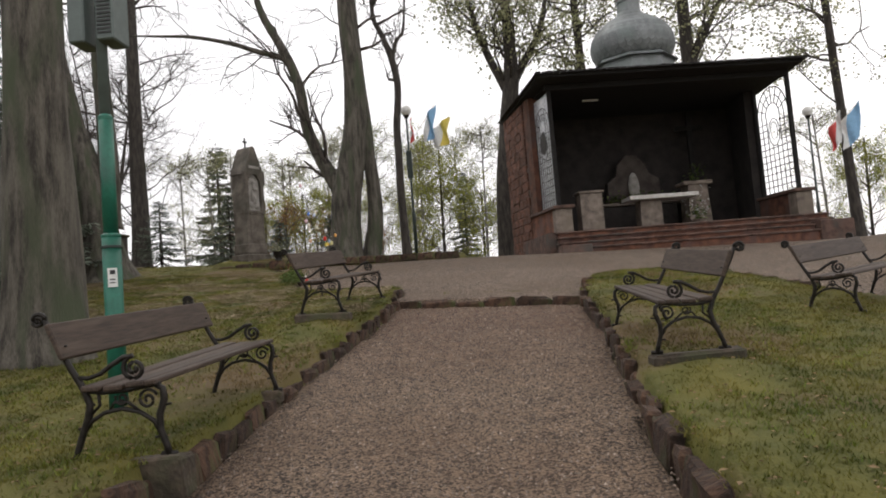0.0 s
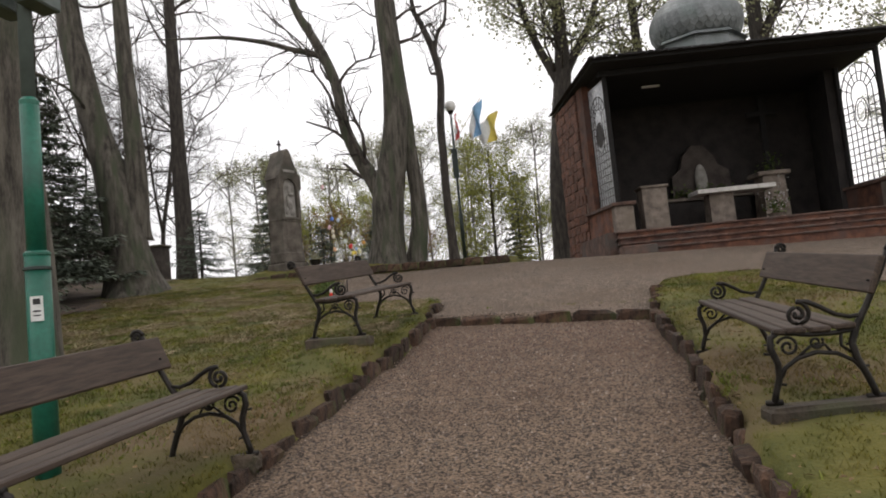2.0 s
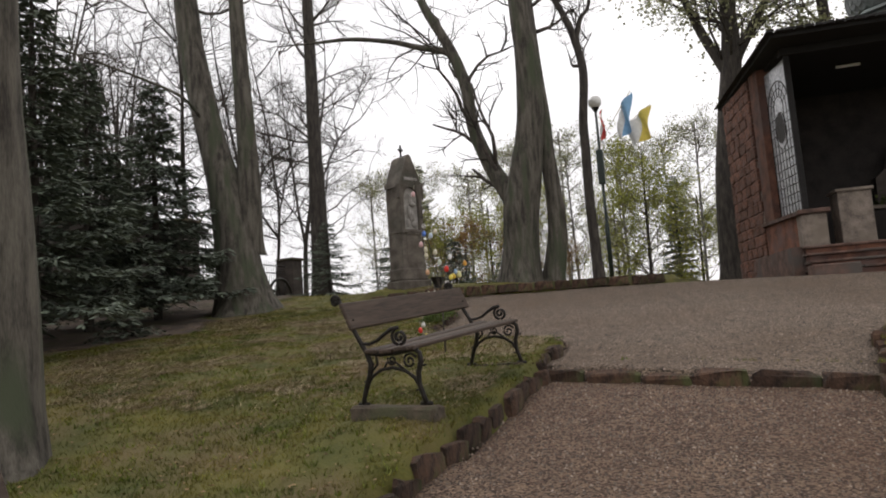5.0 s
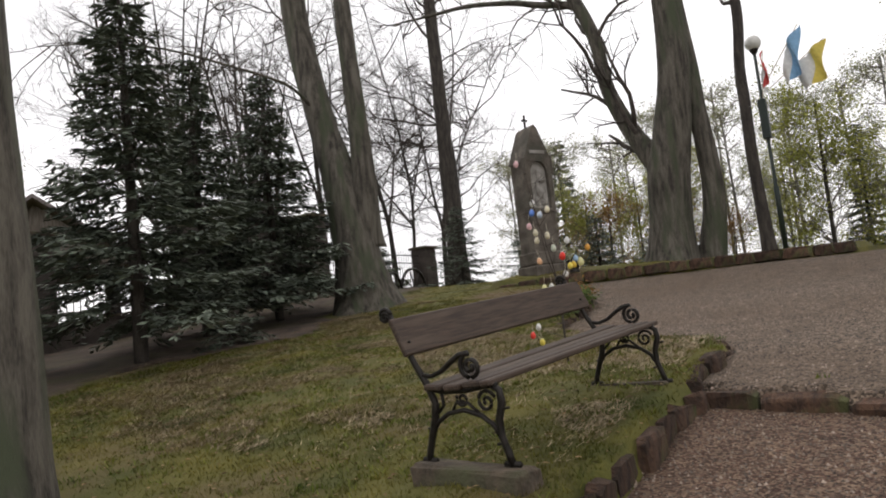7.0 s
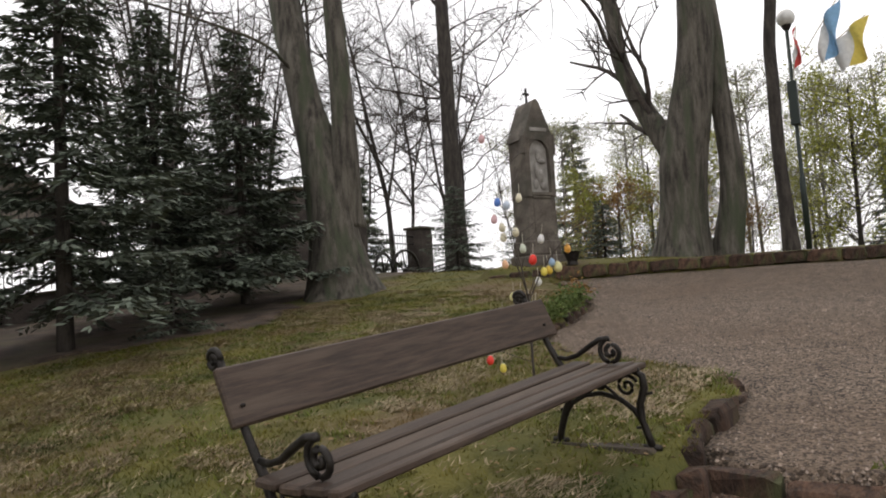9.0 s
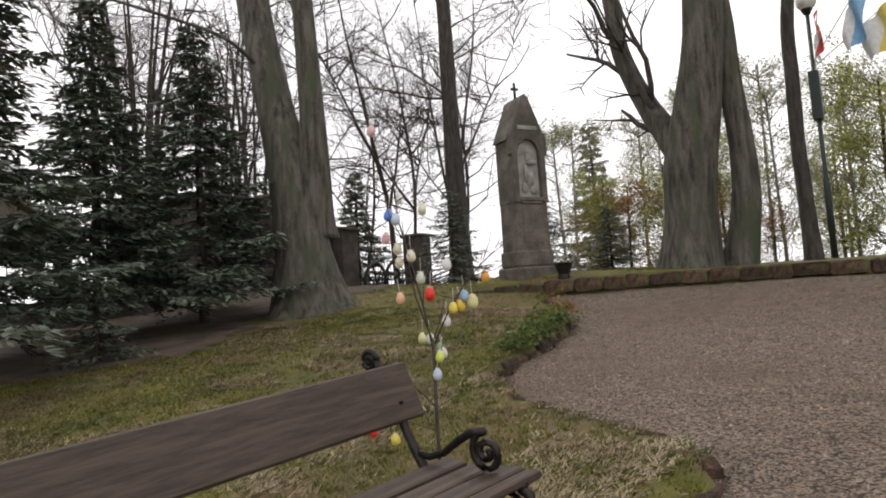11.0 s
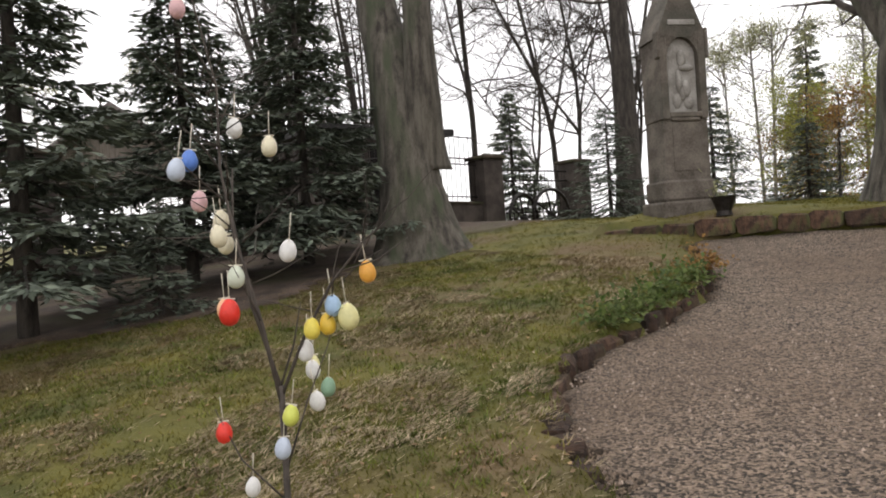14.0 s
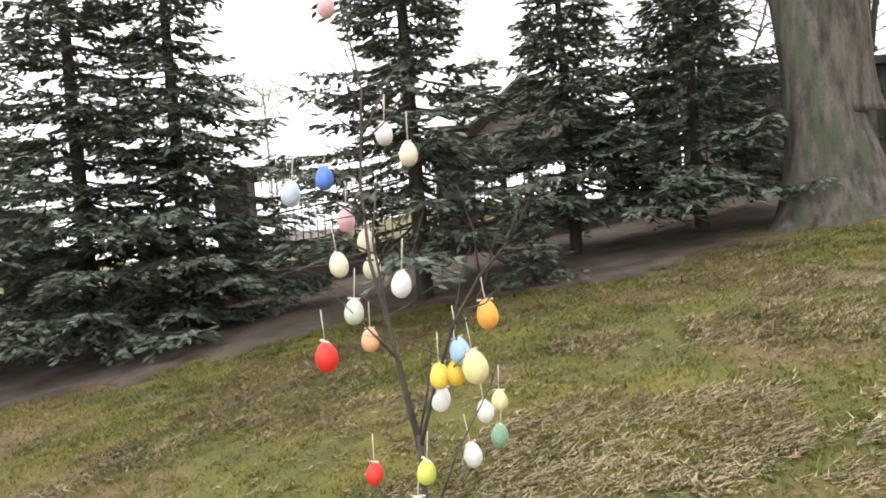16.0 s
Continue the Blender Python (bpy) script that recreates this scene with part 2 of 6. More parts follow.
SOIL = material("needle_litter", (0.035, 0.024, 0.017), (0.1, 0.07, 0.05), 2.5, 0.97, 0.9, 45, stain=(0.075, 0.065, 0.03), dist=0.04)
WALL_RENDER = material("fence_wall", (0.035, 0.027, 0.023), (0.085, 0.07, 0.06), 3, 0.95, 0.6, 30)
ROOF_TILE = material("grey_roof_sheet", (0.1, 0.085, 0.08), (0.2, 0.17, 0.16), 3, 0.8, 0.3, 30)
BOARD = material("grey_boarding", (0.1, 0.085, 0.07), (0.22, 0.19, 0.16), 3, 0.9, 0.3, 30, stretch=(8, 8, 1))
EGG = {n: material("egg_" + n, tuple(v * 0.8 for v in c), tuple(min(1, v * 1.08) for v in c), 25, 0.45, 0.1, 120, spread=0.6) for n, c in (
    ("white", (0.72, 0.71, 0.68)), ("cream", (0.72, 0.66, 0.48)), ("paleblue", (0.5, 0.56, 0.66)), ("blue", (0.1, 0.22, 0.62)), ("pink", (0.72, 0.45, 0.46)),
    ("red", (0.72, 0.035, 0.02)), ("orange", (0.78, 0.38, 0.06)), ("peach", (0.78, 0.45, 0.25)), ("skyblue", (0.35, 0.5, 0.68)), ("yellow", (0.75, 0.62, 0.1)), ("gold", (0.7, 0.47, 0.05)),
    ("paleyellow", (0.7, 0.66, 0.32)), ("mint", (0.56, 0.6, 0.48)), ("green", (0.22, 0.36, 0.24)), ("lime", (0.6, 0.64, 0.12)))}

def let_light_through(m, share):
    """Thin leaves pass part of the light that falls on their far side."""
    n, l = m.node_tree.nodes, m.node_tree.links
    b, out = n["Principled BSDF"], n["Material Output"]
    tr, mx = n.new("ShaderNodeBsdfTranslucent"), n.new("ShaderNodeMixShader")
    mx.inputs["Fac"].default_value = share
    l.new(b.inputs["Base Color"].links[0].from_socket, tr.inputs["Color"])
    l.new(b.outputs["BSDF"], mx.inputs[1]), l.new(tr.outputs["BSDF"], mx.inputs[2]), l.new(mx.outputs["Shader"], out.inputs["Surface"])


for leafy in (LEAF, PALE_LEAF, RUSSET_LEAF, BLADE, TUFT, PLANT):
    let_light_through(leafy, 0.45)

# ---- helpers for meshes ----
rng = random.Random(7)


def mesh_object(name, bm, mat, smooth=False):
    me = bpy.data.meshes.new(name)
    bm.to_mesh(me)
    bm.free()
    me.materials.append(mat)
    if smooth:
        me.polygons.foreach_set("use_smooth", [True] * len(me.polygons))
    return new(name, me)


def part(name, bm, mat, parent, label="", smooth=False):
    ob = mesh_object(name, bm, mat, smooth)
    ob.parent = parent
    return tagged(ob, label)


def raw(name, verts, faces, mat, parent=None, smooth=False):
    me = bpy.data.meshes.new(name)
    me.from_pydata(verts, [], faces)
    me.materials.append(mat)
    if smooth:
        me.polygons.foreach_set("use_smooth", [True] * len(me.polygons))
    ob = new(name, me)
    ob.parent = parent
    return ob


def thing(name, m, label, category, group="", kind=""):
    ob = new(name)
    ob.matrix_world = m
    return tagged(ob, label, category, group, kind)


def box(bm, x0, y0, z0, x1, y1, z1, bevel=0.0, jitter=0.0):
    vs = bmesh.ops.create_cube(bm, size=1)["verts"]
    for v in vs:
        v.co = Vector((x0 + (v.co.x + 0.5) * (x1 - x0), y0 + (v.co.y + 0.5) * (y1 - y0), z0 + (v.co.z + 0.5) * (z1 - z0)))
        if jitter:
            v.co += Vector((rng.uniform(-1, 1), rng.uniform(-1, 1), rng.uniform(-1, 1))) * jitter
    if bevel:
        es = list({e for v in vs for e in v.link_edges})
        bmesh.ops.bevel(bm, geom=es, offset=bevel, segments=1, affect="EDGES")
    return bm


def slab(x0, y0, z0, x1, y1, z1, bevel=0.0, jitter=0.0):
    return box(bmesh.new(), x0, y0, z0, x1, y1, z1, bevel, jitter)


def prism(bm, outline, z0, z1, top=1.0, centre=(0, 0)):
    """A closed upright prism over an outline; top: how far its upper outline shrinks about the centre."""
    lo = [bm.verts.new((x, y, z0)) for x, y in outline]
    hi = [bm.verts.new((centre[0] + (x - centre[0]) * top, centre[1] + (y - centre[1]) * top, z1)) for x, y in outline]
    n = len(lo)
    for i in range(n):
        bm.faces.new((lo[i], lo[(i + 1) % n], hi[(i + 1) % n], hi[i]))
    bm.faces.new(hi)
    bm.faces.new(lo[::-1])
    return bm


def ring_ngon(r, n, turn=0.0, cx=0.0, cy=0.0):
    return [(cx + r * math.cos(turn + 2 * math.pi * i / n), cy + r * math.sin(turn + 2 * math.pi * i / n)) for i in range(n)]


def lathe(bm, profile, n=24, turn=0.0):
    """A turned body from (radius, height) pairs, bottom first."""
    rows = [[bm.verts.new((r * math.cos(turn + 2 * math.pi * i / n), r * math.sin(turn + 2 * math.pi * i / n), z)) for i in range(n)] for r, z in profile]
    for a, b in zip(rows, rows[1:]):
        for i in range(n):
            bm.faces.new((a[i], a[(i + 1) % n], b[(i + 1) % n], b[i]))
    bm.faces.new(rows[0][::-1])
    bm.faces.new(rows[-1])
    return bm


def tube_data(verts, faces, pts, radii, sides=6):
    """Adds a tapered tube along pts to plain lists."""
    base = len(verts)
    n = len(pts)
    whole = pts[-1] - pts[0]
    up = Vector((0.0, 1.0, 0.0)) if abs(whole.z) > 0.7 * whole.length and whole.length > 1e-6 else Vector((0.0, 0.0, 1.0))
    for i in range(n):
        d = (pts[min(i + 1, n - 1)] - pts[max(i - 1, 0)])
        d = d.normalized() if d.length > 1e-6 else Vector((0.0, 0.0, 1.0))
        s = d.cross(up)
        s = s.normalized() if s.length > 0.05 else Vector((1.0, 0.0, 0.0))
        s = (s - d * s.dot(d)).normalized()
        u = s.cross(d)
        for k in range(sides):
            a = 2 * math.pi * k / sides
            verts.append(pts[i] + (s * math.cos(a) + u * math.sin(a)) * radii[i])
    for i in range(n - 1):
        for k in range(sides):
            a, b = base + i * sides + k, base + i * sides + (k + 1) % sides
            faces.append((a, b, b + sides, a + sides))
    faces.append(tuple(base + k for k in range(sides))[::-1])
    faces.append(tuple(base + (n - 1) * sides + k for k in range(sides)))


def tube(name, pts, radii, mat, parent, sides=8, label=""):
    v, f = [], []
    pts = [Vector(p) for p in pts]
    if not hasattr(radii, "__len__"):
        radii = [radii] * len(pts)
    tube_data(v, f, pts, radii, sides)
    return tagged(raw(name, v, f, mat, parent, True), label)


def spiral(cx, cz, r0, r1, turns, start, n=26):
    """Points of a scroll in the y-z plane."""
    return [(0.0, cx + (r0 + (r1 - r0) * i / n) * math.cos(start + turns * 2 * math.pi * i / n), cz + (r0 + (r1 - r0) * i / n) * math.sin(start + turns * 2 * math.pi * i / n)) for i in range(n + 1)]


# ---- the lie of the land ----
HEIGHT_Y = (-60, -30, -10, -2, 1.5, 3.4, 5.9, 7.8, 10.3, 14, 17, 21, 26, 40, 80, 300)
HEIGHT_Z = (-6, -4.2, -1.53, -0.33, 0.32, 0.5, 0.86, 1.15, 1.43, 1.82, 2.235, 2.38, 2.38, 1.3, -3, -24)


# earth trodden up round the bench footings
MOUNDS = ((2.42, 3.25, 0.1), (-1.33, 5.95, 0.08), (-1.4, 1.3, 0.13))


def lawn_z(x, y):
    west = float(np.interp(y, (13, 17), (0.0, 0.022)))
    z = float(np.interp(y, HEIGHT_Y, HEIGHT_Z)) - 0.035 * min(max(0.0, x), 9) + west * min(max(0.0, -x), 5) + 0.06 * min(max(0.0, -x - 3), 11) * float(np.interp(y, (15, 20), (1, 0.45)))
    for mx, my, rise in MOUNDS:
        if abs(x - mx) < 1.2 and abs(y - my) < 1.2:
            z += rise * math.exp(-((x - mx) ** 2 + (y - my) ** 2) / 0.2)
    if x < -14.5:
        z += 0.045 * min(-14.5 - x, 60) * float(np.interp(y, (14, 20), (1, 0)))
    return z


def path_z(x, y):
    return -0.15 - 0.03 * x + 0.14 * y


def yard_z(x, y):
    z = lawn_z(max(x, -5.0), y) - 0.085
    return z - 0.03 * min(max(0.0, x), 3) * float(np.interp(y, (8.4, 10), (1, 0)))


KERB_LEFT = [(-1.14, -7), (-1.12, 2.0), (-1.02, 4.4), (-0.83, 6.4), (-0.74, 8.2)]
KERB_CURVE = [(-0.84, 8.45), (-0.78, 9.0), (-0.84, 9.6), (-1.2, 9.87), (-1.85, 10.2), (-2.5, 10.6), (-3.02, 11.1), (-3.33, 11.6), (-3.42, 12.2), (-3.6, 13.4), (-4.1, 14.4), (-5.0, 15.4)]
WALL_LINE = [(-6.6, 15.75), (-5.2, 15.95), (-4.1, 16.55), (-3.0, 17.0), (-1.9, 17.35), (-0.9, 17.3), (-0.3, 17.9)]
KERB_RIGHT = [(1.72, -7), (1.74, 2.3), (1.82, 3.4), (1.94, 5.3), (1.98, 7.75)]
KERB_ISLAND = [(2.12, 8.5), (2.22, 9.3), (2.5, 10.2), (3.1, 10.75), (3.9, 10.8), (4.4, 10.1), (4.6, 8.8), (4.85, 7.2), (5.6, 5.6), (7.5, 4.2), (12, 3.0)]
STEP_LINE = [(-0.74, 8.2), (0.6, 7.98), (1.98, 7.78)]
PATH_AREA = KERB_LEFT + KERB_RIGHT[::-1]
YARD_AREA = [(-0.74, 8.2)] + KERB_CURVE + [(-5.2, 15.95)] + WALL_LINE[2:] + [(0.2, 20), (0.6, 25), (14, 26), (22, 20), (22, 2.5)] + KERB_ISLAND[::-1] + [(1.98, 7.78)]
BED_AREA = WALL_LINE + [(-0.2, 24), (-6.6, 24)]


def inside(x, y, area):
    hit, n = False, len(area)
    for i in range(n):
        (xa, ya), (xb, yb) = area[i], area[i - 1]
        if (ya > y) != (yb > y) and x < (xb - xa) * (y - ya) / (yb - ya) + xa:
            hit = not hit
    return hit


def bed_rise(x, y):
    """The raised bed behind the low wall."""
    return 0.13 if inside(x, y, BED_AREA) else 0.0


def ground_z(x, y):
    if -0.68 < x < 1.92 and 7.5 < y < 8.6:
        return path_z(x, y) - 0.14
    if inside(x, y, PATH_AREA):
        return path_z(x, y) - 0.14
    if inside(x, y, YARD_AREA):
        return yard_z(x, y) - 0.16
    return lawn_z(x, y) + bed_rise(x, y)


def stand_z(x, y):
    """The level on which a thing stands."""
    if inside(x, y, PATH_AREA):
        return path_z(x, y)
    if inside(x, y, YARD_AREA):
        return yard_z(x, y)
    return lawn_z(x, y) + bed_rise(x, y)


def sheet(name, xs, ys, fn, mat, label, category):
    verts = [(x, y, fn(x, y)) for y in ys for x in xs]
    w = len(xs)
    faces = [(j * w + i, j * w + i + 1, (j + 1) * w + i + 1, (j + 1) * w + i) for j in range(len(ys) - 1) for i in range(w - 1)]
    return tagged(raw(name, verts, faces, mat, None, True), label, category, kind="structure")


def steps_between(a, b, d):
    return [a + (b - a) * i / max(1, round((b - a) / d)) for i in range(max(1, round((b - a) / d)))]


def rough(x, y, amount=0.02):
    return amount * (noise.noise((x * 0.9, y * 0.9, 3.1)) + 0.5 * noise.noise((x * 3.1, y * 3.1, 7.7)))


gx = steps_between(-500, -60, 55) + steps_between(-60, -15, 3) + steps_between(-15, -7, 0.5) + steps_between(-7, 5.8, 0.11) + steps_between(5.8, 24, 1.0) + steps_between(24, 60, 6) + steps_between(60, 500, 55) + [500]
gy = steps_between(-300, -40, 50) + steps_between(-40, -8, 4) + steps_between(-8, -2.5, 0.4) + steps_between(-2.5, 18.2, 0.11) + steps_between(18.2, 27, 0.5) + steps_between(27, 80, 5) + steps_between(80, 900, 60) + [900]
ground = sheet("ground", gx, gy, lambda x, y: ground_z(x, y) + rough(x, y), GRASS, "patchy spring lawn sloping down over the hilltop", "lawn")
path = sheet("gravel_path", steps_between(-1.3, 2.2, 0.14) + [2.2], steps_between(-7, 8.1, 0.14) + [8.1], lambda x, y: (path_z(x, y) + rough(x, y, 0.012)) if inside(x, y, PATH_AREA) or y > 7.6 else path_z(x, y) - 0.2, PATH_GRAVEL, "grey-brown gravel path rising between stone kerbs", "path")
yard = sheet("gravel_yard", steps_between(-5.6, 6, 0.16) + steps_between(6, 22.5, 0.35) + [22.5], steps_between(2.0, 7.6, 0.16) + steps_between(7.6, 18.5, 0.16) + steps_between(18.5, 26, 0.5) + [26], lambda x, y: (yard_z(x, y) + rough(x, y, 0.012)) if inside(x, y, YARD_AREA) else min(yard_z(x, y), lawn_z(x, y)) - 0.45, YARD_GRAVEL, "grey gravel yard on the hilltop before the chapel", "yard")


def litter_edge(x, y):
    """Bare soil under the spruces, with a frayed edge to the lawn."""
    n = 0.9 * noise.noise((x * 0.5, y * 0.5, 9.0)) + 0.35 * noise.noise((x * 1.9, y * 1.9, 2.0))
    return x < -7.9 + n and (y < 13.2 + n or x < -9.2 + n)


soil = sheet("soil_strip", steps_between(-13, -6.5, 0.2) + [-6.5], steps_between(-4, 18, 0.2) + [18], lambda x, y: lawn_z(x, y) + (0.03 + rough(x, y, 0.03) if litter_edge(x, y) else -0.12), SOIL, "bare brown soil and needle litter under the spruces", "soil")
# ---- benches ----
BENCH_LENGTH = 1.88


def bench_end(root, x, name="end_frame"):
    """One cast-iron end: legs, arch, arm with scroll, back post with scroll. The seat faces +y, the rear foot stands at y 0."""
    v, f = [], []

    def rod(pts, r, sides=6):
        pts = [Vector((x, p[-2], p[-1])) for p in pts]
        rr = r if isinstance(r, list) else [r] * len(pts)
        tube_data(v, f, pts, rr, sides)

    rod([(-0.005, 0.0), (0.005, 0.05), (0.035, 0.13), (0.075, 0.22), (0.09, 0.30), (0.06, 0.385), (0.0, 0.49), (-0.065, 0.62), (-0.115, 0.725), (-0.135, 0.775)], [0.02, 0.018, 0.019, 0.021, 0.02, 0.019, 0.017, 0.016, 0.015, 0.015])
    rod([(0.515, 0.0), (0.50, 0.06), (0.475, 0.14), (0.475, 0.22), (0.505, 0.30), (0.50, 0.36), (0.455, 0.385)], [0.02, 0.018, 0.018, 0.019, 0.02, 0.018, 0.015])
    rod([(0.03, 0.125), (0.09, 0.205), (0.17, 0.25), (0.27, 0.265), (0.37, 0.24), (0.44, 0.19), (0.485, 0.11)], 0.013)
    rod([(0.07, 0.375), (0.17, 0.36), (0.3, 0.362), (0.42, 0.38), (0.49, 0.385)], 0.015)
    rod([p[1:] for p in spiral(0.415, 0.305, 0.058, 0.008, 1.6, 0.4)], 0.009)
    rod([p[1:] for p in spiral(0.27, 0.318, 0.038, 0.006, 1.5, 2.6)], 0.008)
    rod([(0.10, 0.25), (0.145, 0.29), (0.14, 0.36)], 0.009)
    rod([(0.2, 0.262), (0.225, 0.30), (0.3, 0.30), (0.36, 0.25)], 0.008)
    rod([(0.035, 0.445), (0.09, 0.44), (0.16, 0.46), (0.23, 0.505), (0.295, 0.54), (0.345, 0.544)], [0.013, 0.013, 0.014, 0.015, 0.016, 0.016])
    rod([p[1:] for p in spiral(0.35, 0.476, 0.068, 0.008, 1.9, 1.6)], 0.0125)
    rod([p[1:] for p in spiral(-0.17, 0.772, 0.042, 0.007, 1.7, 0.1)], 0.0125)
    for yy in (0.0, 0.515):
        rod([(yy - 0.045, 0.008), (yy + 0.045, 0.008)], 0.016, 4)
    for yy, zz in ((0.035, 0.17), (0.1, 0.29), (0.46, 0.16), (0.525, 0.27), (0.46, 0.1), (-0.035, 0.62)):
        rod([(yy - 0.018, zz), (yy + 0.018, zz + 0.006)], 0.007, 4)
    ob = raw(name, v, f, IRON, root, True)
    return tagged(ob, "black cast-iron end frame with scrolled arm and legs")


def board(root, name, x0, x1, centre, size, tilt):
    bm = slab(x0, -size[0] / 2, -size[1] / 2, x1, size[0] / 2, size[1] / 2, 0.007)
    for v in bm.verts:
        v.co.z += 0.004 * math.sin(v.co.x * 2.1 + centre[0] * 9)
    ob = part(name, bm, PLANK, root)
    ob.location, ob.rotation_euler = (0, centre[0], centre[1]), (radians(tilt), 0, 0)
    return ob


def bench(m, label, ends):
    root = thing("park_bench", m, label, "bench", "park benches")
    for x in (0.0, BENCH_LENGTH):
        bench_end(root, x)
    tagged(board(root, "backrest", -ends[0], BENCH_LENGTH + ends[1], (-0.062, 0.652), (0.212, 0.032), 112), "dark-stained back plank with worn edges")
    for y, z, t in ((0.12, 0.392, -2), (0.245, 0.385, 2), (0.37, 0.394, 4), (0.455, 0.396, 6)):
        board(root, "seat_slat", -ends[0], BENCH_LENGTH + ends[1], (y, z), (0.104 if y < 0.45 else 0.06, 0.03), t)
    return root


def bench_pose(low, high, flip):
    """low, high: the rear feet at both ends; the seat faces to the right of the line, or to its left if flip."""
    a, b = Vector(low), Vector(high)
    if flip:
        a, b = b, a
    ex = (b - a).normalized()
    ey = Vector((0, 0, 1)).cross(ex).normalized()
    ez = ex.cross(ey)
    return Matrix((ex, ey, ez)).transposed().to_4x4().copy(), a


def place_bench(low, high, flip, label):
    r, a = bench_pose(low, high, flip)
    return bench(Matrix.Translation(a) @ r, label, (0.1, 0.05) if flip else (0.03, 0.1))


def footing(cx, cy, ang, top, size, drop=0.22):
    """A rough stone footing under a bench end."""
    bm = slab(-size[0] / 2, -size[1] / 2, -drop, size[0] / 2, size[1] / 2, 0, 0.02, 0.012)
    bmesh.ops.subdivide_edges(bm, edges=bm.edges[:], cuts=1, use_grid_fill=True)
    for v in bm.verts:
        v.co += Vector((rng.uniform(-1, 1), rng.uniform(-1, 1), rng.uniform(-1, 0.4))) * 0.008
    ob = mesh_object("bench_footing", bm, CONCRETE)
    ob.matrix_world = pose(cx, cy, top, 0, 0, ang)
    return tagged(ob, "rough mossy stone footing under a bench end", "footing", "bench footings")


# rear feet of the lower and upper end of each bench
place_bench((-1.535, 1.52, 0.4), (-1.55, 3.43, 0.487), True, "park bench with dark planks and scrolled cast-iron ends on the lawn")
footing(-1.3, 1.55, 0, 0.404, (0.78, 0.18))
footing(-1.3, 3.43, 2, 0.489, (0.62, 0.16), 0.1)
place_bench((-1.61, 6.19, 1.045), (-1.425, 8.13, 1.19), True, "park bench with dark planks and iron scrolls beside the egg tree")
footing(-1.33, 6.24, -6, 1.052, (0.68, 0.2))
footing(-1.18, 8.1, -6, 1.192, (0.6, 0.14), 0.1)
place_bench((2.5, 3.47, 0.56), (2.5, 5.35, 0.685), False, "park bench with pale worn seat slats and scrolled iron ends")
footing(2.28, 3.47, 2, 0.562, (0.7, 0.19))
footing(2.26, 5.35, 2, 0.687, (0.62, 0.16), 0.1)
place_bench((4.13, 5.8, 0.63), (5.46, 7.13, 0.72), True, "park bench with dark planks facing the gravel yard")

# ---- chapel ----
CH = pose(2.565, 17.134, 2.036, 0, 0, 7.72) @ Matrix.Diagonal((1.158, 1.141, 1.165, 1))
chapel = thing("chapel", CH, "open brick field chapel with dark roof and grey onion dome", "chapel")
FLOOR = 0.56
part("platform", prism(bmesh.new(), [(-0.15, 0.62), (6.7, 0.62), (7.0, 4.6), (-0.4, 4.6)], -0.35, FLOOR), STEP, chapel, "worn brick and stone platform")
for i in range(4):
    st = part("step", slab(0.06, 0.17 * i, -0.35 if i == 0 else 0.14 * i - 0.012, 6.85, 0.9, 0.14 * (i + 1) - 0.05, 0.006), BRICK, chapel, "long worn red-brown step")
    for k in range(9):
        part("tread", slab(0.02 + 0.762 * k, 0.17 * i - 0.045, 0.14 * (i + 1) - 0.05, 0.776 + 0.762 * k, 0.9, 0.14 * (i + 1) - 0.006, 0.01, 0.005), STEP, st)
part("step_block", slab(0.0, -0.12, -0.3, 0.72, 0.34, 0.2, 0.02, 0.01), STEP, chapel, "rough stone block at the step's end")
part("step_block", slab(6.3, -0.06, -0.3, 7.15, 0.5, 0.34, 0.02, 0.01), STEP, chapel, "rough stone block at the step's end")


def brick_wall(name, a, b, z0, z1, thick, label):
    """A wall from a to b (plan)."""
    a, b = Vector((*a, 0)), Vector((*b, 0))
    d = (b - a).normalized()
    nrm = Vector((-d.y, d.x, 0))
    bm = bmesh.new()
    prism(bm, [(p.x, p.y) for p in (a, b, b + nrm * thick, a + nrm * thick)], z0, z1)
    w = part(name, bm, MORTAR, chapel, label)
    return w


# flaring rear walls, seen from outside on the near side
w0 = brick_wall("side_wall", (-0.4, 4.35), (-0.19, 2.42), FLOOR - 0.9, 4.2, 0.3, "red sandstone side wall of large blocks")
WALL_L = (w0, Vector((-0.4, 4.35, 0)), Vector((0.21, -1.93, 0)).normalized())
# inner walls, darkened in colour to stand for the unlit interior
part("side_wall", prism(bmesh.new(), [(6.35, 2.42), (6.77, 4.35), (6.47, 4.35), (6.03, 2.42)], FLOOR - 0.9, 4.2), SHADED_WALL, chapel, "side wall with interior shade in its colour")
part("back_wall", prism(bmesh.new(), [(-0.3, 4.36), (6.8, 4.36), (6.4, 4.66), (0.1, 4.66)], FLOOR - 0.9, 4.2), SHADED_WALL, chapel, "back wall with interior shade in its colour")
part("inner_lining", prism(bmesh.new(), [(0.12, 2.44), (0.14, 2.44), (-0.08, 4.34), (-0.1, 4.34)], FLOOR, 4.15), SHADED_WALL, chapel, "inner wall face with painted shade")
# low walls that carry the grilles, with capping, and the front piers
def at_wall(ends, y):
    """The wall line's u at depth y, between its front and rear ends."""
    return ends[0] + (ends[1] - ends[0]) * (y - 0.8) / 1.6


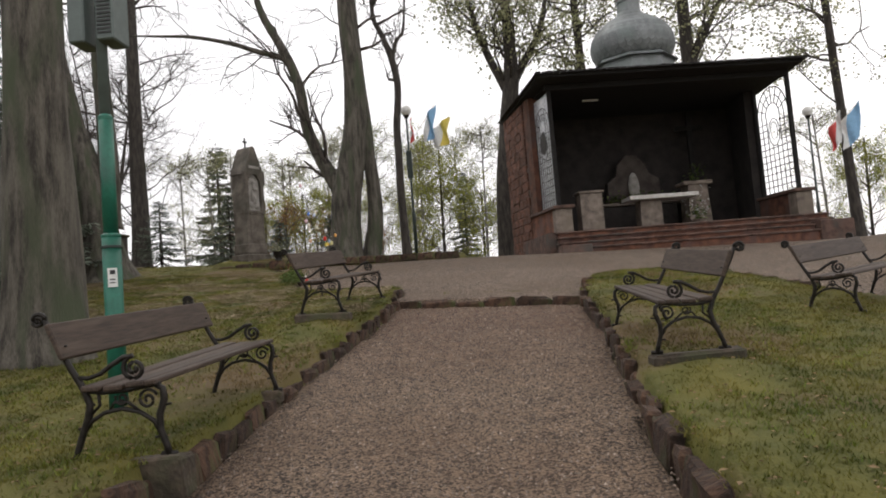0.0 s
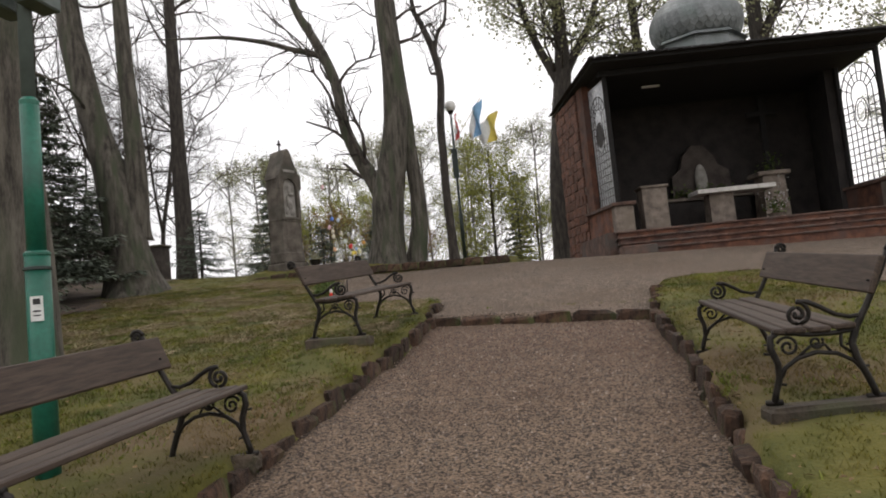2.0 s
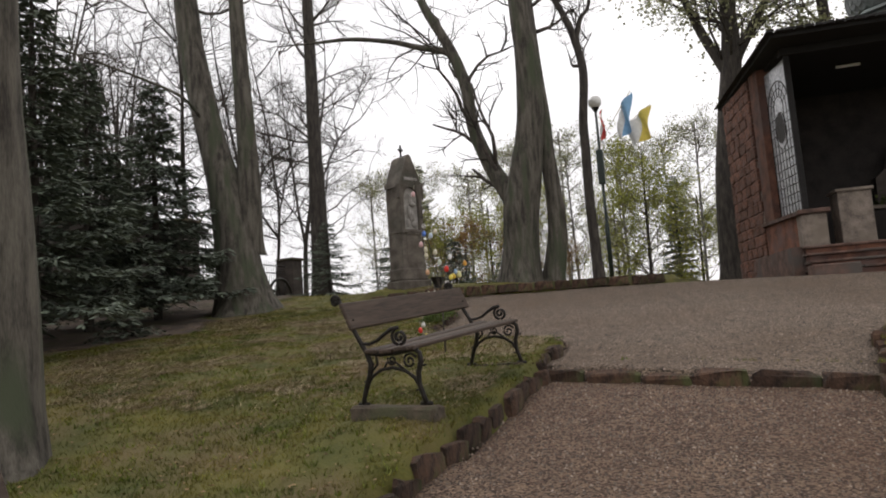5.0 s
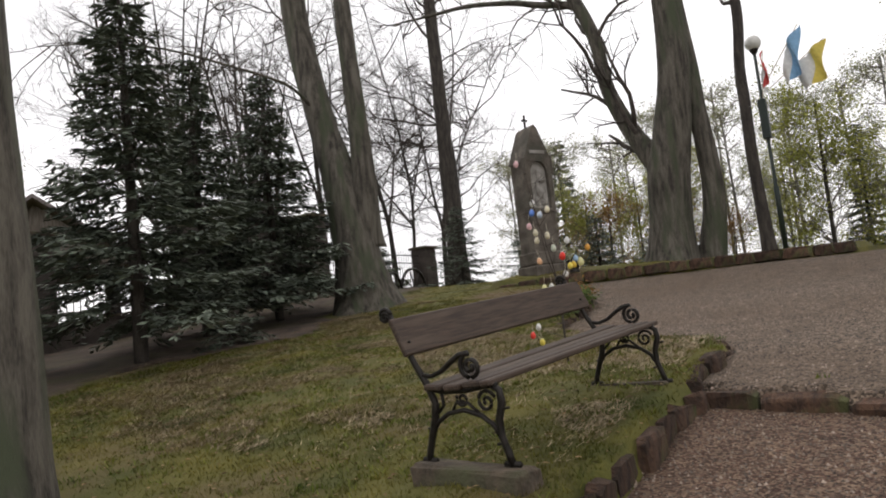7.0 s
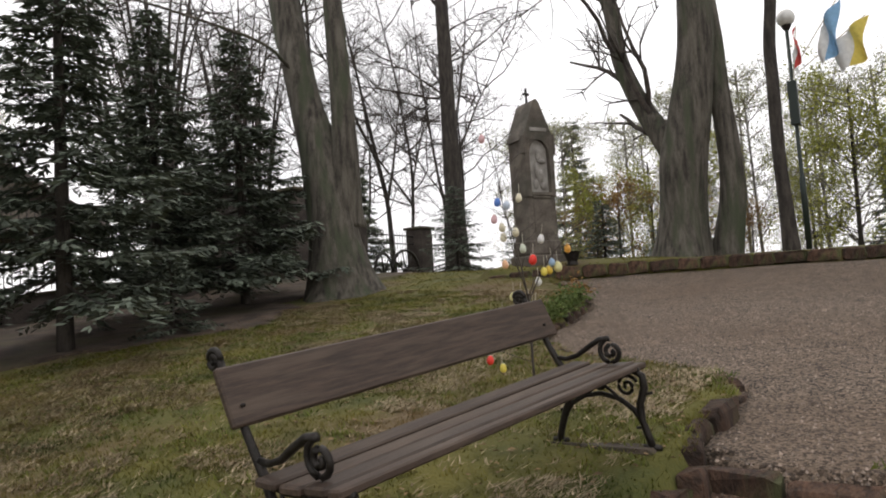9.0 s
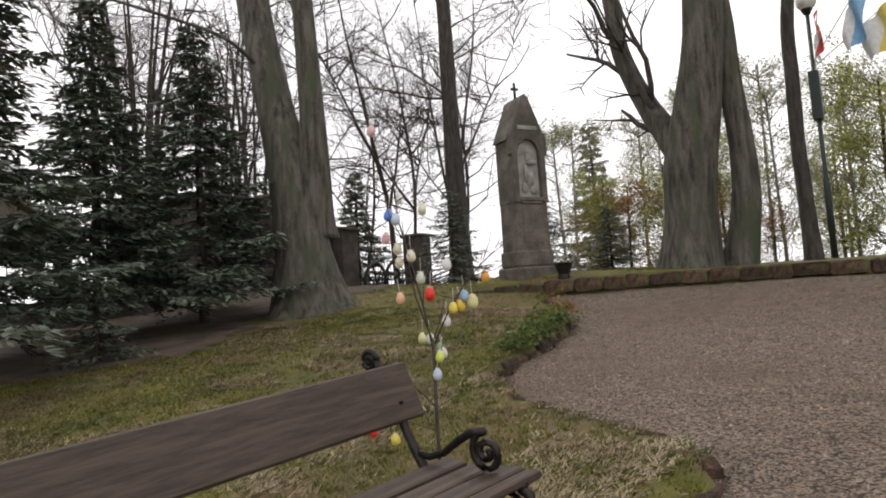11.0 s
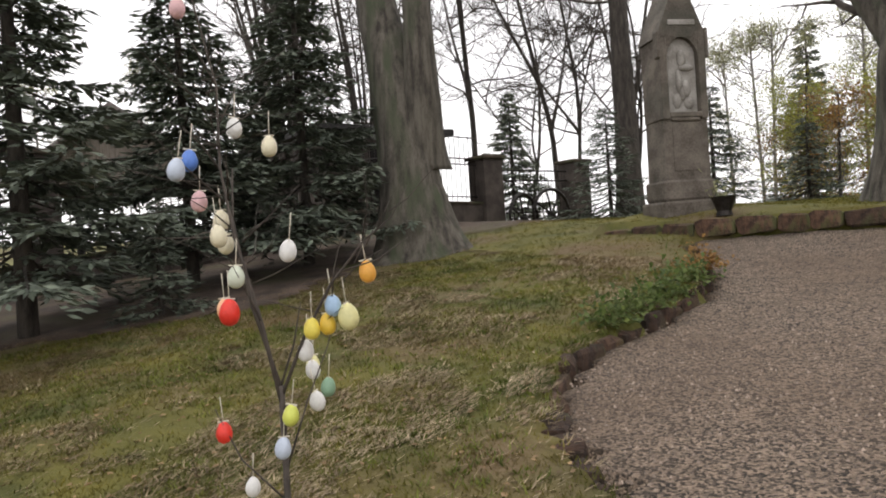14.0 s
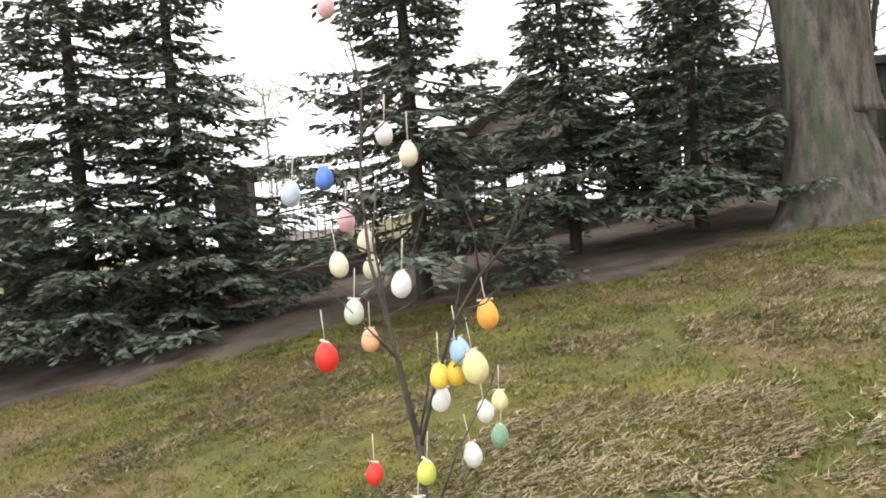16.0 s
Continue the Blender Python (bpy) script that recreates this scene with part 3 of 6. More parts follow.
def along_wall(ends, half, y0, y1, z0, z1):
    return prism(bmesh.new(), [(at_wall(ends, y0) - half, y0), (at_wall(ends, y0) + half, y0), (at_wall(ends, y1) + half, y1), (at_wall(ends, y1) - half, y1)], z0, z1)


NEAR_SIDE, FAR_SIDE = (0.22, -0.06), (6.4, 6.28)
for ends in (NEAR_SIDE, FAR_SIDE):
    part("low_wall", along_wall(ends, 0.13, 0.95, 2.4, -0.3, 1.14), BRICK, chapel, "low red brick wall under the grille")
    part("wall_cap", along_wall(ends, 0.2, 0.95, 2.42, 1.145, 1.21), STEP, chapel, "brown stone capping")
    pu = ends[0] + (0.06 if ends[0] < 3 else -0.02)
    pier = part("pier", slab(pu - 0.21, 0.6, -0.1, pu + 0.21, 1.0, 1.13, 0.012), PALE_STONE, chapel, "pale stone pier beside the steps")
    part("pier_cap", slab(pu - 0.27, 0.54, 1.135, pu + 0.27, 1.06, 1.215, 0.012), STEP, pier, "brown cap stone")
    for y in (0.8, 2.32):
        u = at_wall(ends, y)
        part("post", slab(u - 0.05, y, 1.217, u + 0.05, y + 0.09, 4.28, 0.006), SHADED_DARK_WOOD, chapel, "dark upright post")


def grille(ends, glazed, y1):
    """A wrought-iron arched grille between two posts, along a side wall."""
    root = part("grille", along_wall(ends, 0.012, 0.9, y1 + 0.02, 1.22, 1.26), IRON, chapel, "arched wrought-iron grille with a medallion")
    y0, z0 = 0.92, 1.26
    cy, r = (y0 + y1) / 2, (y1 - y0) / 2
    zs = 3.28

    def bar(name, pts, w=0.0125):
        tube(name, [(at_wall(ends, p[0]), p[0], p[1]) for p in pts], w, IRON, root, 5)

    if glazed:
        pane = part("pane", along_wall(ends, 0.003, y0, y1, z0, 4.1), PANE, root, "pale milky leaded glass")
        pane.visible_shadow = False
        disc = bmesh.new()
        for sgn in (-1, 1):
            disc.faces.new([disc.verts.new((at_wall(ends, cy + 0.2 * math.cos(a)) + sgn * 0.012, cy + 0.2 * math.cos(a), 2.86 + 0.3 * math.sin(a) * (1.2 if math.sin(a) > 0 else 0.8))) for a in (2 * math.pi * i / 16 for i in range(16))])
        part("medallion_plate", disc, IRON, root, "dark oval medallion plate")
    bar("arch", [(y0, z0)] + [(cy - r * math.cos(math.pi * i / 20), zs + r * 1.15 * math.sin(math.pi * i / 20)) for i in range(21)] + [(y1, z0)], 0.016)
    bar("arch", [(cy - r * 0.72 * math.cos(math.pi * i / 16), zs + r * 0.83 * math.sin(math.pi * i / 16)) for i in range(17)])
    bar("arch", [(cy - r * 0.45 * math.cos(math.pi * i / 16), zs + r * 0.52 * math.sin(math.pi * i / 16)) for i in range(17)])
    for i in range(1, 7):
        y = y0 + (y1 - y0) * i / 7
        bar("bar", [(y, z0), (y, 2.55 if i in (3, 4) else zs)])
    for i in range(12):
        z = z0 + 0.17 * i
        if z < 2.5 or z > 3.2:
            bar("bar", [(y0, z), (y1, z)])
        else:
            bar("bar", [(y0, z), (cy - 0.24, z)])
            bar("bar", [(cy + 0.24, z), (y1, z)])
    for i in range(1, 8):
        a = math.pi * i / 8
        bar("spoke", [(cy - r * 0.45 * math.cos(a), zs + r * 0.52 * math.sin(a)), (cy - r * math.cos(a), zs + r * 1.15 * math.sin(a))])
    bar("medallion", [(cy + 0.24 * math.cos(2 * math.pi * i / 20), 2.86 + 0.36 * math.sin(2 * math.pi * i / 20)) for i in range(21)], 0.012)
    bar("medallion", [(cy + 0.15 * math.cos(2 * math.pi * i / 14), 2.9 + 0.24 * math.sin(2 * math.pi * i / 14)) for i in range(15)], 0.01)
    return root


grille(NEAR_SIDE, True, 1.86), grille(FAR_SIDE, False, 2.28)
part("infill", along_wall(NEAR_SIDE, 0.14, 1.88, 2.31, 1.212, 4.26), BRICK, chapel, "brick strip beside the leaded window")
# roof: eave board, low hipped covering, boarded ceiling
EAVE = [(-0.25, 0.08), (6.55, 0.08), (7.1, 4.8), (-0.55, 4.8)]
RIM = [(u + (3.2 - u) * 0.03, v + (2.6 - v) * 0.03) for u, v in EAVE]
bm = bmesh.new()
lo = [bm.verts.new((u, v, 4.34)) for u, v in EAVE]
hi = [bm.verts.new((3.2 + (u - 3.2) * 0.35, 2.75 + (v - 2.75) * 0.35, 4.72)) for u, v in EAVE]
for i in range(4):
    bm.faces.new((lo[i], lo[(i + 1) % 4], hi[(i + 1) % 4], hi[i]))
bm.faces.new(hi)
bm.faces.new(lo[::-1])
roof = part("roof", bm, SHINGLE, chapel, "low hipped roof with dark roofing")
part("eave_board", prism(bmesh.new(), RIM, 4.27, 4.338), SHADED_DARK_WOOD, roof, "dark boarded eaves with painted shade")
bm = bmesh.new()
for i in range(42):
    u = -0.25 + 6.8 * (i + 0.5) / 42
    box(bm, u - 0.07, 0.03, 4.345, u + 0.07, 0.2, 4.385, 0, 0.008)
part("roof_edge", bm, SHINGLE, roof, "uneven edge of the roofing")
# beam and ceiling: shade under the roof is painted in as near-black
part("beam", slab(0.1, 0.75, 4.12, 6.4, 0.93, 4.268, 0.01), SHADED_DARK_WOOD, chapel, "dark front beam with painted shade")
part("ceiling", prism(bmesh.new(), [(0.1, 0.95), (6.4, 0.95), (6.6, 4.36), (-0.1, 4.36)], 4.205, 4.262), SHADED_DARK_WOOD, chapel, "dark timber ceiling with painted shade")
# dome on an eight-sided drum, with lantern
DC = (3.18, 2.9)
dome = part("drum", prism(bmesh.new(), ring_ngon(1.12, 8, math.pi / 8, *DC), 4.5, 5.42, 0.96, DC), LEAD, chapel, "eight-sided drum under the dome")
part("cornice", prism(bmesh.new(), ring_ngon(1.22, 8, math.pi / 8, *DC), 5.40, 5.5, 0.9, DC), LEAD, dome)
prof = [(0.95, 5.48), (1.06, 5.62), (1.15, 5.82), (1.17, 6.0), (1.12, 6.2), (1.0, 6.4), (0.82, 6.56), (0.6, 6.7), (0.42, 6.8), (0.34, 6.92)]
cup = part("cupola", lathe(bmesh.new(), prof, 32), LEAD, dome, "grey scaled onion cupola", True)
cup.location = (*DC, 0)
dome.location = (0.03, 0, -0.14)
lant = part("lantern", lathe(bmesh.new(), [(0.33, 6.9), (0.31, 7.2), (0.34, 7.22), (0.34, 7.27)], 16), LEAD, dome, "small open lantern on the dome")
lant.location = (*DC, 0)
for i in range(8):
    a = 2 * math.pi * (i + 0.5) / 8
    x, y = 0.29 * math.cos(a), 0.29 * math.sin(a)
    part("baluster", slab(x - 0.035, y - 0.035, 7.265, x + 0.035, y + 0.035, 7.75), PALE_STONE, lant)
top = part("lantern_cap", lathe(bmesh.new(), [(0.38, 7.75), (0.38, 7.81), (0.34, 7.92), (0.36, 8.02), (0.3, 8.2), (0.14, 8.33), (0.05, 8.5), (0.02, 8.9)], 16), LEAD, lant, "", True)
# scales of the cupola, row over row


def cup_radius(z):
    return float(np.interp(z, [p[1] for p in prof], [p[0] for p in prof]))


bm = bmesh.new()
for row in range(11):
    z = 5.55 + 0.115 * row
    r0, r1 = cup_radius(z) + 0.012, cup_radius(z + 0.13) + 0.006
    n = max(12, int(2 * math.pi * r0 / 0.2))
    for i in range(n):
        a = 2 * math.pi * (i + 0.5 * (row % 2)) / n
        h = math.pi / n * 0.97
        pts = [(a - h, z + 0.05, 0.6), (a, z - 0.03, 0.0), (a + h, z + 0.05, 0.6), (a + h * 0.9, z + 0.13, 1.0), (a - h * 0.9, z + 0.13, 1.0)]
        bm.faces.new([bm.verts.new(((r0 + (r1 - r0) * k) * math.cos(b), (r0 + (r1 - r0) * k) * math.sin(b), q)) for b, q, k in pts])
sc = part("scale_cover", bm, LEAD, dome, "overlapping grey metal scales")
sc.location = (*DC, 0)
tagged(sc, kind="stuff")


def on_chapel(u, v, w, turn=0.0):
    return CH @ pose(u, v, w, 0, 0, turn)


altar = thing("altar", on_chapel(3.42, 2.55, FLOOR), "stone altar table with a white slab on a stout foot", "altar")
part("slab", slab(-0.95, -0.4, 0.84, 0.95, 0.4, 0.95, 0.012), WHITE_STONE, altar, "white altar slab")
part("foot", prism(bmesh.new(), [(-0.62, -0.2), (-0.02, -0.2), (-0.02, 0.25), (-0.62, 0.25)], 0, 0.838, 0.96, (-0.32, 0)), PALE_STONE, altar)
lectern = thing("lectern", on_chapel(1.2, 1.6, FLOOR), "pale stone lectern block with a slab top", "lectern")
part("body", slab(-0.29, -0.25, 0, 0.29, 0.25, 1.0, 0.015), PALE_STONE, lectern)
part("top", slab(-0.33, -0.29, 1.002, 0.33, 0.29, 1.06, 0.01), PALE_STONE, lectern)
ped = thing("pedestal", on_chapel(4.75, 3.35, FLOOR), "stepped brown stone pedestal for the crucifix", "pedestal")
part("body", prism(bmesh.new(), ring_ngon(0.46, 4, math.pi / 4), 0, 1.25, 0.85), PALE_STONE, ped)
part("top", slab(-0.42, -0.36, 1.252, 0.42, 0.36, 1.36, 0.02), PALE_STONE, ped)
cross = thing("crucifix", on_chapel(4.95, 3.75, FLOOR), "tall cross behind the pedestal, interior shade in its colour", "cross")
part("upright", slab(-0.07, -0.05, 0, 0.07, 0.05, 3.5, 0.01), SHADED_DARK_WOOD, cross)
part("arm", slab(-0.42, -0.046, 2.95, 0.42, 0.046, 3.08, 0.01), SHADED_DARK_WOOD, cross)
shelf = thing("rear_altar", on_chapel(3.2, 3.95, FLOOR), "low stone shelf with plants before a grotto stone", "shelf")
part("shelf", slab(-1.45, -0.25, 0.88, 1.4, 0.3, 0.96, 0.01), PALE_STONE, shelf)
part("base", slab(-1.2, -0.15, 0, 1.2, 0.3, 0.878, 0.01), SHADED_WALL, shelf)
bm = bmesh.new()
OUT = [(-0.78, 0), (-0.76, 0.62), (-0.5, 0.82), (-0.42, 1.15), (-0.15, 1.42), (0.15, 1.4), (0.4, 1.12), (0.5, 0.85), (0.78, 0.68), (0.8, 0)]
va = [bm.verts.new((x, -0.1, z)) for x, z in OUT]
vb = [bm.verts.new((x, 0.14, z)) for x, z in OUT]
for i in range(len(OUT)):
    bm.faces.new((va[i], va[(i + 1) % len(OUT)], vb[(i + 1) % len(OUT)], vb[i]))
bm.faces.new(va[::-1])
bm.faces.new(vb)
grotto = mesh_object("grotto_stone", bm, WALL_RENDER)
grotto.matrix_world = on_chapel(3.22, 4.08, FLOOR + 0.962)
tagged(grotto, "grey pointed grotto stone behind the altar", "stone")
bm = bmesh.new()
bmesh.ops.create_uvsphere(bm, u_segments=12, v_segments=10, radius=1)
for v in bm.verts:
    v.co = Vector((v.co.x * 0.17, v.co.y * 0.1, v.co.z * 0.44 + 0.44))
statue = mesh_object("statue", bm, RELIEF, True)
statue.matrix_world = on_chapel(3.2, 3.9, FLOOR + 0.965)
tagged(statue, "small pale statue before the grotto stone", "statue")
tube_light = thing("strip_lamp", on_chapel(1.6, 2.0, 4.15), "unlit white strip lamp under the ceiling", "lamp")
part("tube", slab(-0.22, -0.03, -0.05, 0.22, 0.03, 0.0, 0.01), WHITE_LABEL, tube_light)


def leaf_cluster(name, parent, mat, count, size, spread, seed, flat=0.5, label=""):
    """Many small bent leaves round a centre."""
    r = random.Random(seed)
    v, f = [], []
    for _ in range(count):
        p = Vector((r.gauss(0, spread[0]), r.gauss(0, spread[1]), abs(r.gauss(0, spread[2]))))
        d = Vector((r.uniform(-1, 1), r.uniform(-1, 1), r.uniform(-flat, 1))).normalized()
        s = d.cross(Vector((0.3, 0.2, 1))).normalized() * size * 0.35
        q = p + d * size * r.uniform(0.6, 1.3)
        m = (p + q) / 2 + Vector((0, 0, size * 0.15))
        i = len(v)
        v += [p, m + s, q, m - s]
        f.append((i, i + 1, i + 2, i + 3))
    return tagged(raw(name, v, f, mat, parent), label)


pots = thing("flower_pot", on_chapel(4.12, 1.75, FLOOR), "white flowers in a pale pot before the altar", "flowers")
part("pot", lathe(bmesh.new(), [(0.13, 0), (0.2, 0.14), (0.22, 0.16)], 14), PALE_STONE, pots)
leaf_cluster("foliage", pots, PLANT, 90, 0.1, (0.12, 0.1, 0.25), 3).location = (0, 0, 0.14)
leaf_cluster("blossom", pots, WHITE_FLAG, 60, 0.07, (0.16, 0.12, 0.3), 4, 0.2, "white blossoms").location = (0, 0, 0.25)
greens = thing("altar_greenery", on_chapel(3.2, 3.75, FLOOR + 0.962), "dark potted greenery on the rear shelf", "plant")
leaf_cluster("foliage", greens, PLANT, 260, 0.11, (0.5, 0.06, 0.12), 5)
pflow = thing("pedestal_flowers", on_chapel(4.8, 3.3, FLOOR + 1.362), "dark flowers on the pedestal", "flowers")
leaf_cluster("foliage", pflow, PLANT, 90, 0.09, (0.12, 0.1, 0.2), 6)

# ---- monument ----
MON = pose(-5.93, 16.74, 2.22, 0, 0, 64)
monument = thing("monument", MON, "weathered grey-brown wayside shrine with gabled top and relief", "monument")
part("plinth", slab(-0.64, -0.52, 0, 0.64, 0.52, 0.5, 0.03, 0.008), MONUMENT, monument, "stone base block")
part("plinth", slab(-0.56, -0.45, 0.502, 0.56, 0.45, 0.78, 0.03), MONUMENT, monument)
part("shaft", prism(bmesh.new(), [(-0.5, -0.4), (0.5, -0.4), (0.5, 0.4), (-0.5, 0.4)], 0.78, 1.62, 0.98), MONUMENT, monument)
part("tablet", slab(-0.3, -0.415, 0.9, 0.3, -0.395, 1.55, 0.006), MONUMENT, monument, "plain inscription tablet")
part("sill", slab(-0.36, -0.47, 1.625, 0.36, -0.38, 1.69, 0.01), MONUMENT, monument, "moulded sill under the niche")
part("sill", slab(-0.32, -0.45, 1.575, 0.32, -0.38, 1.62, 0.01), MONUMENT, monument)
for s in (-1, 1):
    part("pilaster", slab(s * 0.43 - 0.08, -0.46, 1.6, s * 0.43 + 0.08, 0.4, 2.72, 0.012), MONUMENT, monument)
part("niche_back", slab(-0.34, -0.33, 1.69, 0.34, 0.38, 2.75, 0.01), RELIEF, monument, "lighter stone inside the niche")
bm = bmesh.new()
arch = [(0.35 * math.cos(math.pi * i / 12), 2.4 + 0.3 * math.sin(math.pi * i / 12)) for i in range(13)]
for (xa, za), (xb, zb) in zip(arch, arch[1:]):
    q = [(xa, za), (xb, zb), (xb, 2.78), (xa, 2.78)]
    fa = [bm.verts.new((x, -0.45, z)) for x, z in q]
    fb = [bm.verts.new((x, -0.34, z)) for x, z in q]
    bm.faces.new(fa)
    bm.faces.new((fa[0], fb[0], fb[1], fa[1]))
part("arch", bm, MONUMENT, monument, "round arch over the niche")
bm = bmesh.new()
G2 = [(-0.56, 2.7), (0.56, 2.7), (0.1, 3.44), (0.0, 3.5), (-0.1, 3.44)]
fa = [bm.verts.new((x, -0.46, z)) for x, z in G2]
fb = [bm.verts.new((x, 0.44, z)) for x, z in G2]
for i in range(5):
    bm.faces.new((fa[i], fa[(i + 1) % 5], fb[(i + 1) % 5], fb[i]))
bm.faces.new(fa)
bm.faces.new(fb[::-1])
gable = part("gable", bm, MONUMENT, monument, "steep gabled top")
part("gable_band", slab(-0.3, -0.485, 2.86, 0.3, -0.462, 2.93, 0.005), RELIEF, gable)
part("corner_stone", slab(0.5, -0.5, 2.42, 0.57, -0.3, 2.82, 0.015), MONUMENT, monument)
part("corner_stone", slab(-0.57, -0.5, 2.42, -0.5, -0.3, 2.78, 0.015), MONUMENT, monument)
mc = part("cross", slab(-0.026, -0.026, 3.46, 0.026, 0.026, 3.78), IRON, monument, "small iron cross")
part("arm", slab(-0.11, -0.024, 3.64, 0.11, 0.024, 3.685), IRON, mc)
# worn relief figures as plain swellings
for cx, cz, rx, rz in ((0.02, 2.42, 0.1, 0.12), (0.12, 2.3, 0.17, 0.05), (-0.06, 2.12, 0.08, 0.16), (0.1, 2.02, 0.1, 0.12), (-0.12, 1.85, 0.1, 0.1), (0.14, 1.82, 0.12, 0.08), (0.0, 1.95, 0.06, 0.1)):
    bm = bmesh.new()
    for v in bmesh.ops.create_uvsphere(bm, u_segments=10, v_segments=8, radius=1)["verts"]:
        v.co = Vector((cx + v.co.x * rx, -0.335 + v.co.y * 0.07, cz + v.co.z * rz))
    part("relief", bm, RELIEF, monument, "worn pale stone relief", True)
for child in monument.children_recursive:
    child.data.transform(Matrix.Diagonal((0.66, 0.62, 1.0, 1)))
urn = thing("flower_urn", pose(-5.05, 16.35, stand_z(-5.05, 16.35)), "dark urn with white flowers beside the shrine", "urn")
part("urn", lathe(bmesh.new(), [(0.1, 0), (0.09, 0.06), (0.14, 0.2), (0.16, 0.24)], 14), IRON, urn)
leaf_cluster("blossom", urn, PALE_LEAF, 70, 0.07, (0.08, 0.08, 0.1), 11, 0.2, "white and green flowers").location = (0, 0, 0.22)

# ---- lamps, flags ----


def lamp_post(x, y, ztop, label, sag=0.0):
    z = stand_z(x, y)
    root = thing("street_lamp", pose(x, y, z), label, "street lamp", "globe lamps")
    h = ztop - z
    tube("post", [(0, 0, 0), (0, 0, h * 0.3), (0, 0, h * 0.31), (0, 0, h - 0.22)], [0.06, 0.06, 0.04, 0.035], DARK_GREEN, root, 10, "dark green pole")
    col = part("collar", lathe(bmesh.new(), [(0.05, h - 0.26), (0.1, h - 0.17), (0.1, h - 0.13)], 12), IRON, root)
    bm = bmesh.new()
    bmesh.ops.create_uvsphere(bm, u_segments=20, v_segments=14, radius=0.18)
    part("globe", bm, GLOBE, root, "white opal globe", True).location = (0, 0, h)
    return root


def flag(root, start, tip, stripes, drop, seed, name="flag"):
    """A staff and a limp flag hanging from its outer half, stripe by stripe."""
    r = random.Random(seed)
    a, b = Vector(start), Vector(tip)
    staff = tube("flag_staff", [a, b], 0.012, STRING, root, 6)
    d = (b - a)
    n, m = 10, 12
    for k, mat in enumerate(stripes):
        v, f = [], []
        for i in range(n + 1):
            s = (k + i / n) / len(stripes)
            for j in range(m + 1):
                q = j / m
                p = a + d * (1 - 0.42 * s)
                p = p + Vector((0.05 * math.sin(7 * s + 5 * q + seed), 0.07 * math.sin(9 * s + 4 * q + seed), -drop * q * (1 - 0.25 * s)))
                p += Vector((-d.x, -d.y, 0)) * 0.06 * q * (1 - s)
                v.append(p)
        w = m + 1
        f = [(i * w + j, i * w + j + 1, (i + 1) * w + j + 1, (i + 1) * w + j) for i in range(n) for j in range(m)]
        tagged(raw(name, v, f, mat, root, True), "limp cloth flag stripe")


lamp = lamp_post(-1.8, 20.7, 7.39, "green lamp post with opal globe, loudspeaker box and flags")
hz = 7.39 - stand_z(-1.8, 20.7)
part("speaker_box", slab(-0.085, -0.14, hz - 2.28, 0.085, 0.07, hz - 1.36, 0.01), DARK_GREEN, lamp, "long dark box on the pole")
flag(lamp, (0.05, -0.06, hz - 1.15), (0.98, -0.2, hz + 0.08), (BLUE_FLAG, BLUE_FLAG, WHITE_FLAG), 1.05, 1)
flag(lamp, (0.05, -0.02, hz - 1.25), (1.42, 0.1, hz - 0.3), (YELLOW_FLAG, WHITE_FLAG), 0.9, 2)
flag(lamp, (0.02, -0.08, hz - 1.5), (0.2, -0.22, hz - 0.28), (RED_FLAG, WHITE_FLAG), 0.75, 3)
lamp2 = lamp_post(12.45, 24.0, 6.78, "green lamp post with opal globe and flags beside the chapel")
hz2 = 6.78 - stand_z(12.45, 24.0)
flag(lamp2, (0.05, -0.06, hz2 - 1.6), (1.05, -0.2, hz2 - 0.1), (WHITE_FLAG, RED_FLAG), 1.15, 4)
flag(lamp2, (0.05, 0, hz2 - 1.6), (1.9, 0.1, hz2 + 0.25), (BLUE_FLAG, BLUE_FLAG, WHITE_FLAG), 1.35, 5)

px, py = -2.24, 3.22
pole = thing("green_pole", pose(px, py, stand_z(px, py) - 0.05), "bright green steel lamp pole with loudspeaker boxes", "pole")
tube("shaft", [(0, 0, 0), (0, 0, 1.4)], 0.072, GREEN_PAINT, pole, 18, "thick lower green tube")
part("collar", lathe(bmesh.new(), [(0.072, 1.38), (0.076, 1.385), (0.076, 1.4), (0.065, 1.41)], 18), GREEN_PAINT, pole)
tube("upper_shaft", [(0, 0, 1.4), (0, 0, 2.35)], 0.056, GREEN_PAINT, pole, 16)
part("collar", lathe(bmesh.new(), [(0.056, 2.33), (0.058, 2.36), (0.042, 2.38)], 16), GREEN_PAINT, pole)
tube("top_shaft", [(0, 0, 2.36), (0, 0, 4.4)], 0.042, GREY_PAINT, pole, 14)
part("ring", lathe(bmesh.new(), [(0.073, 1.29), (0.082, 1.295), (0.082, 1.31), (0.073, 1.315)], 18), DARK_GREEN, pole)
lab = part("notice", slab(-0.035, -0.003, 0.98, 0.035, 0.0, 1.13), WHITE_LABEL, pole, "small white notice with dark marks")
lab.location, lab.rotation_euler = (0.037, -0.069, 0), (0, 0, radians(28))
for zz, hh in ((1.08, 0.035), (1.035, 0.01), (1.01, 0.008)):
    part("mark", slab(-0.02, -0.005, zz, 0.02, -0.003, zz + hh), BLACK, lab)
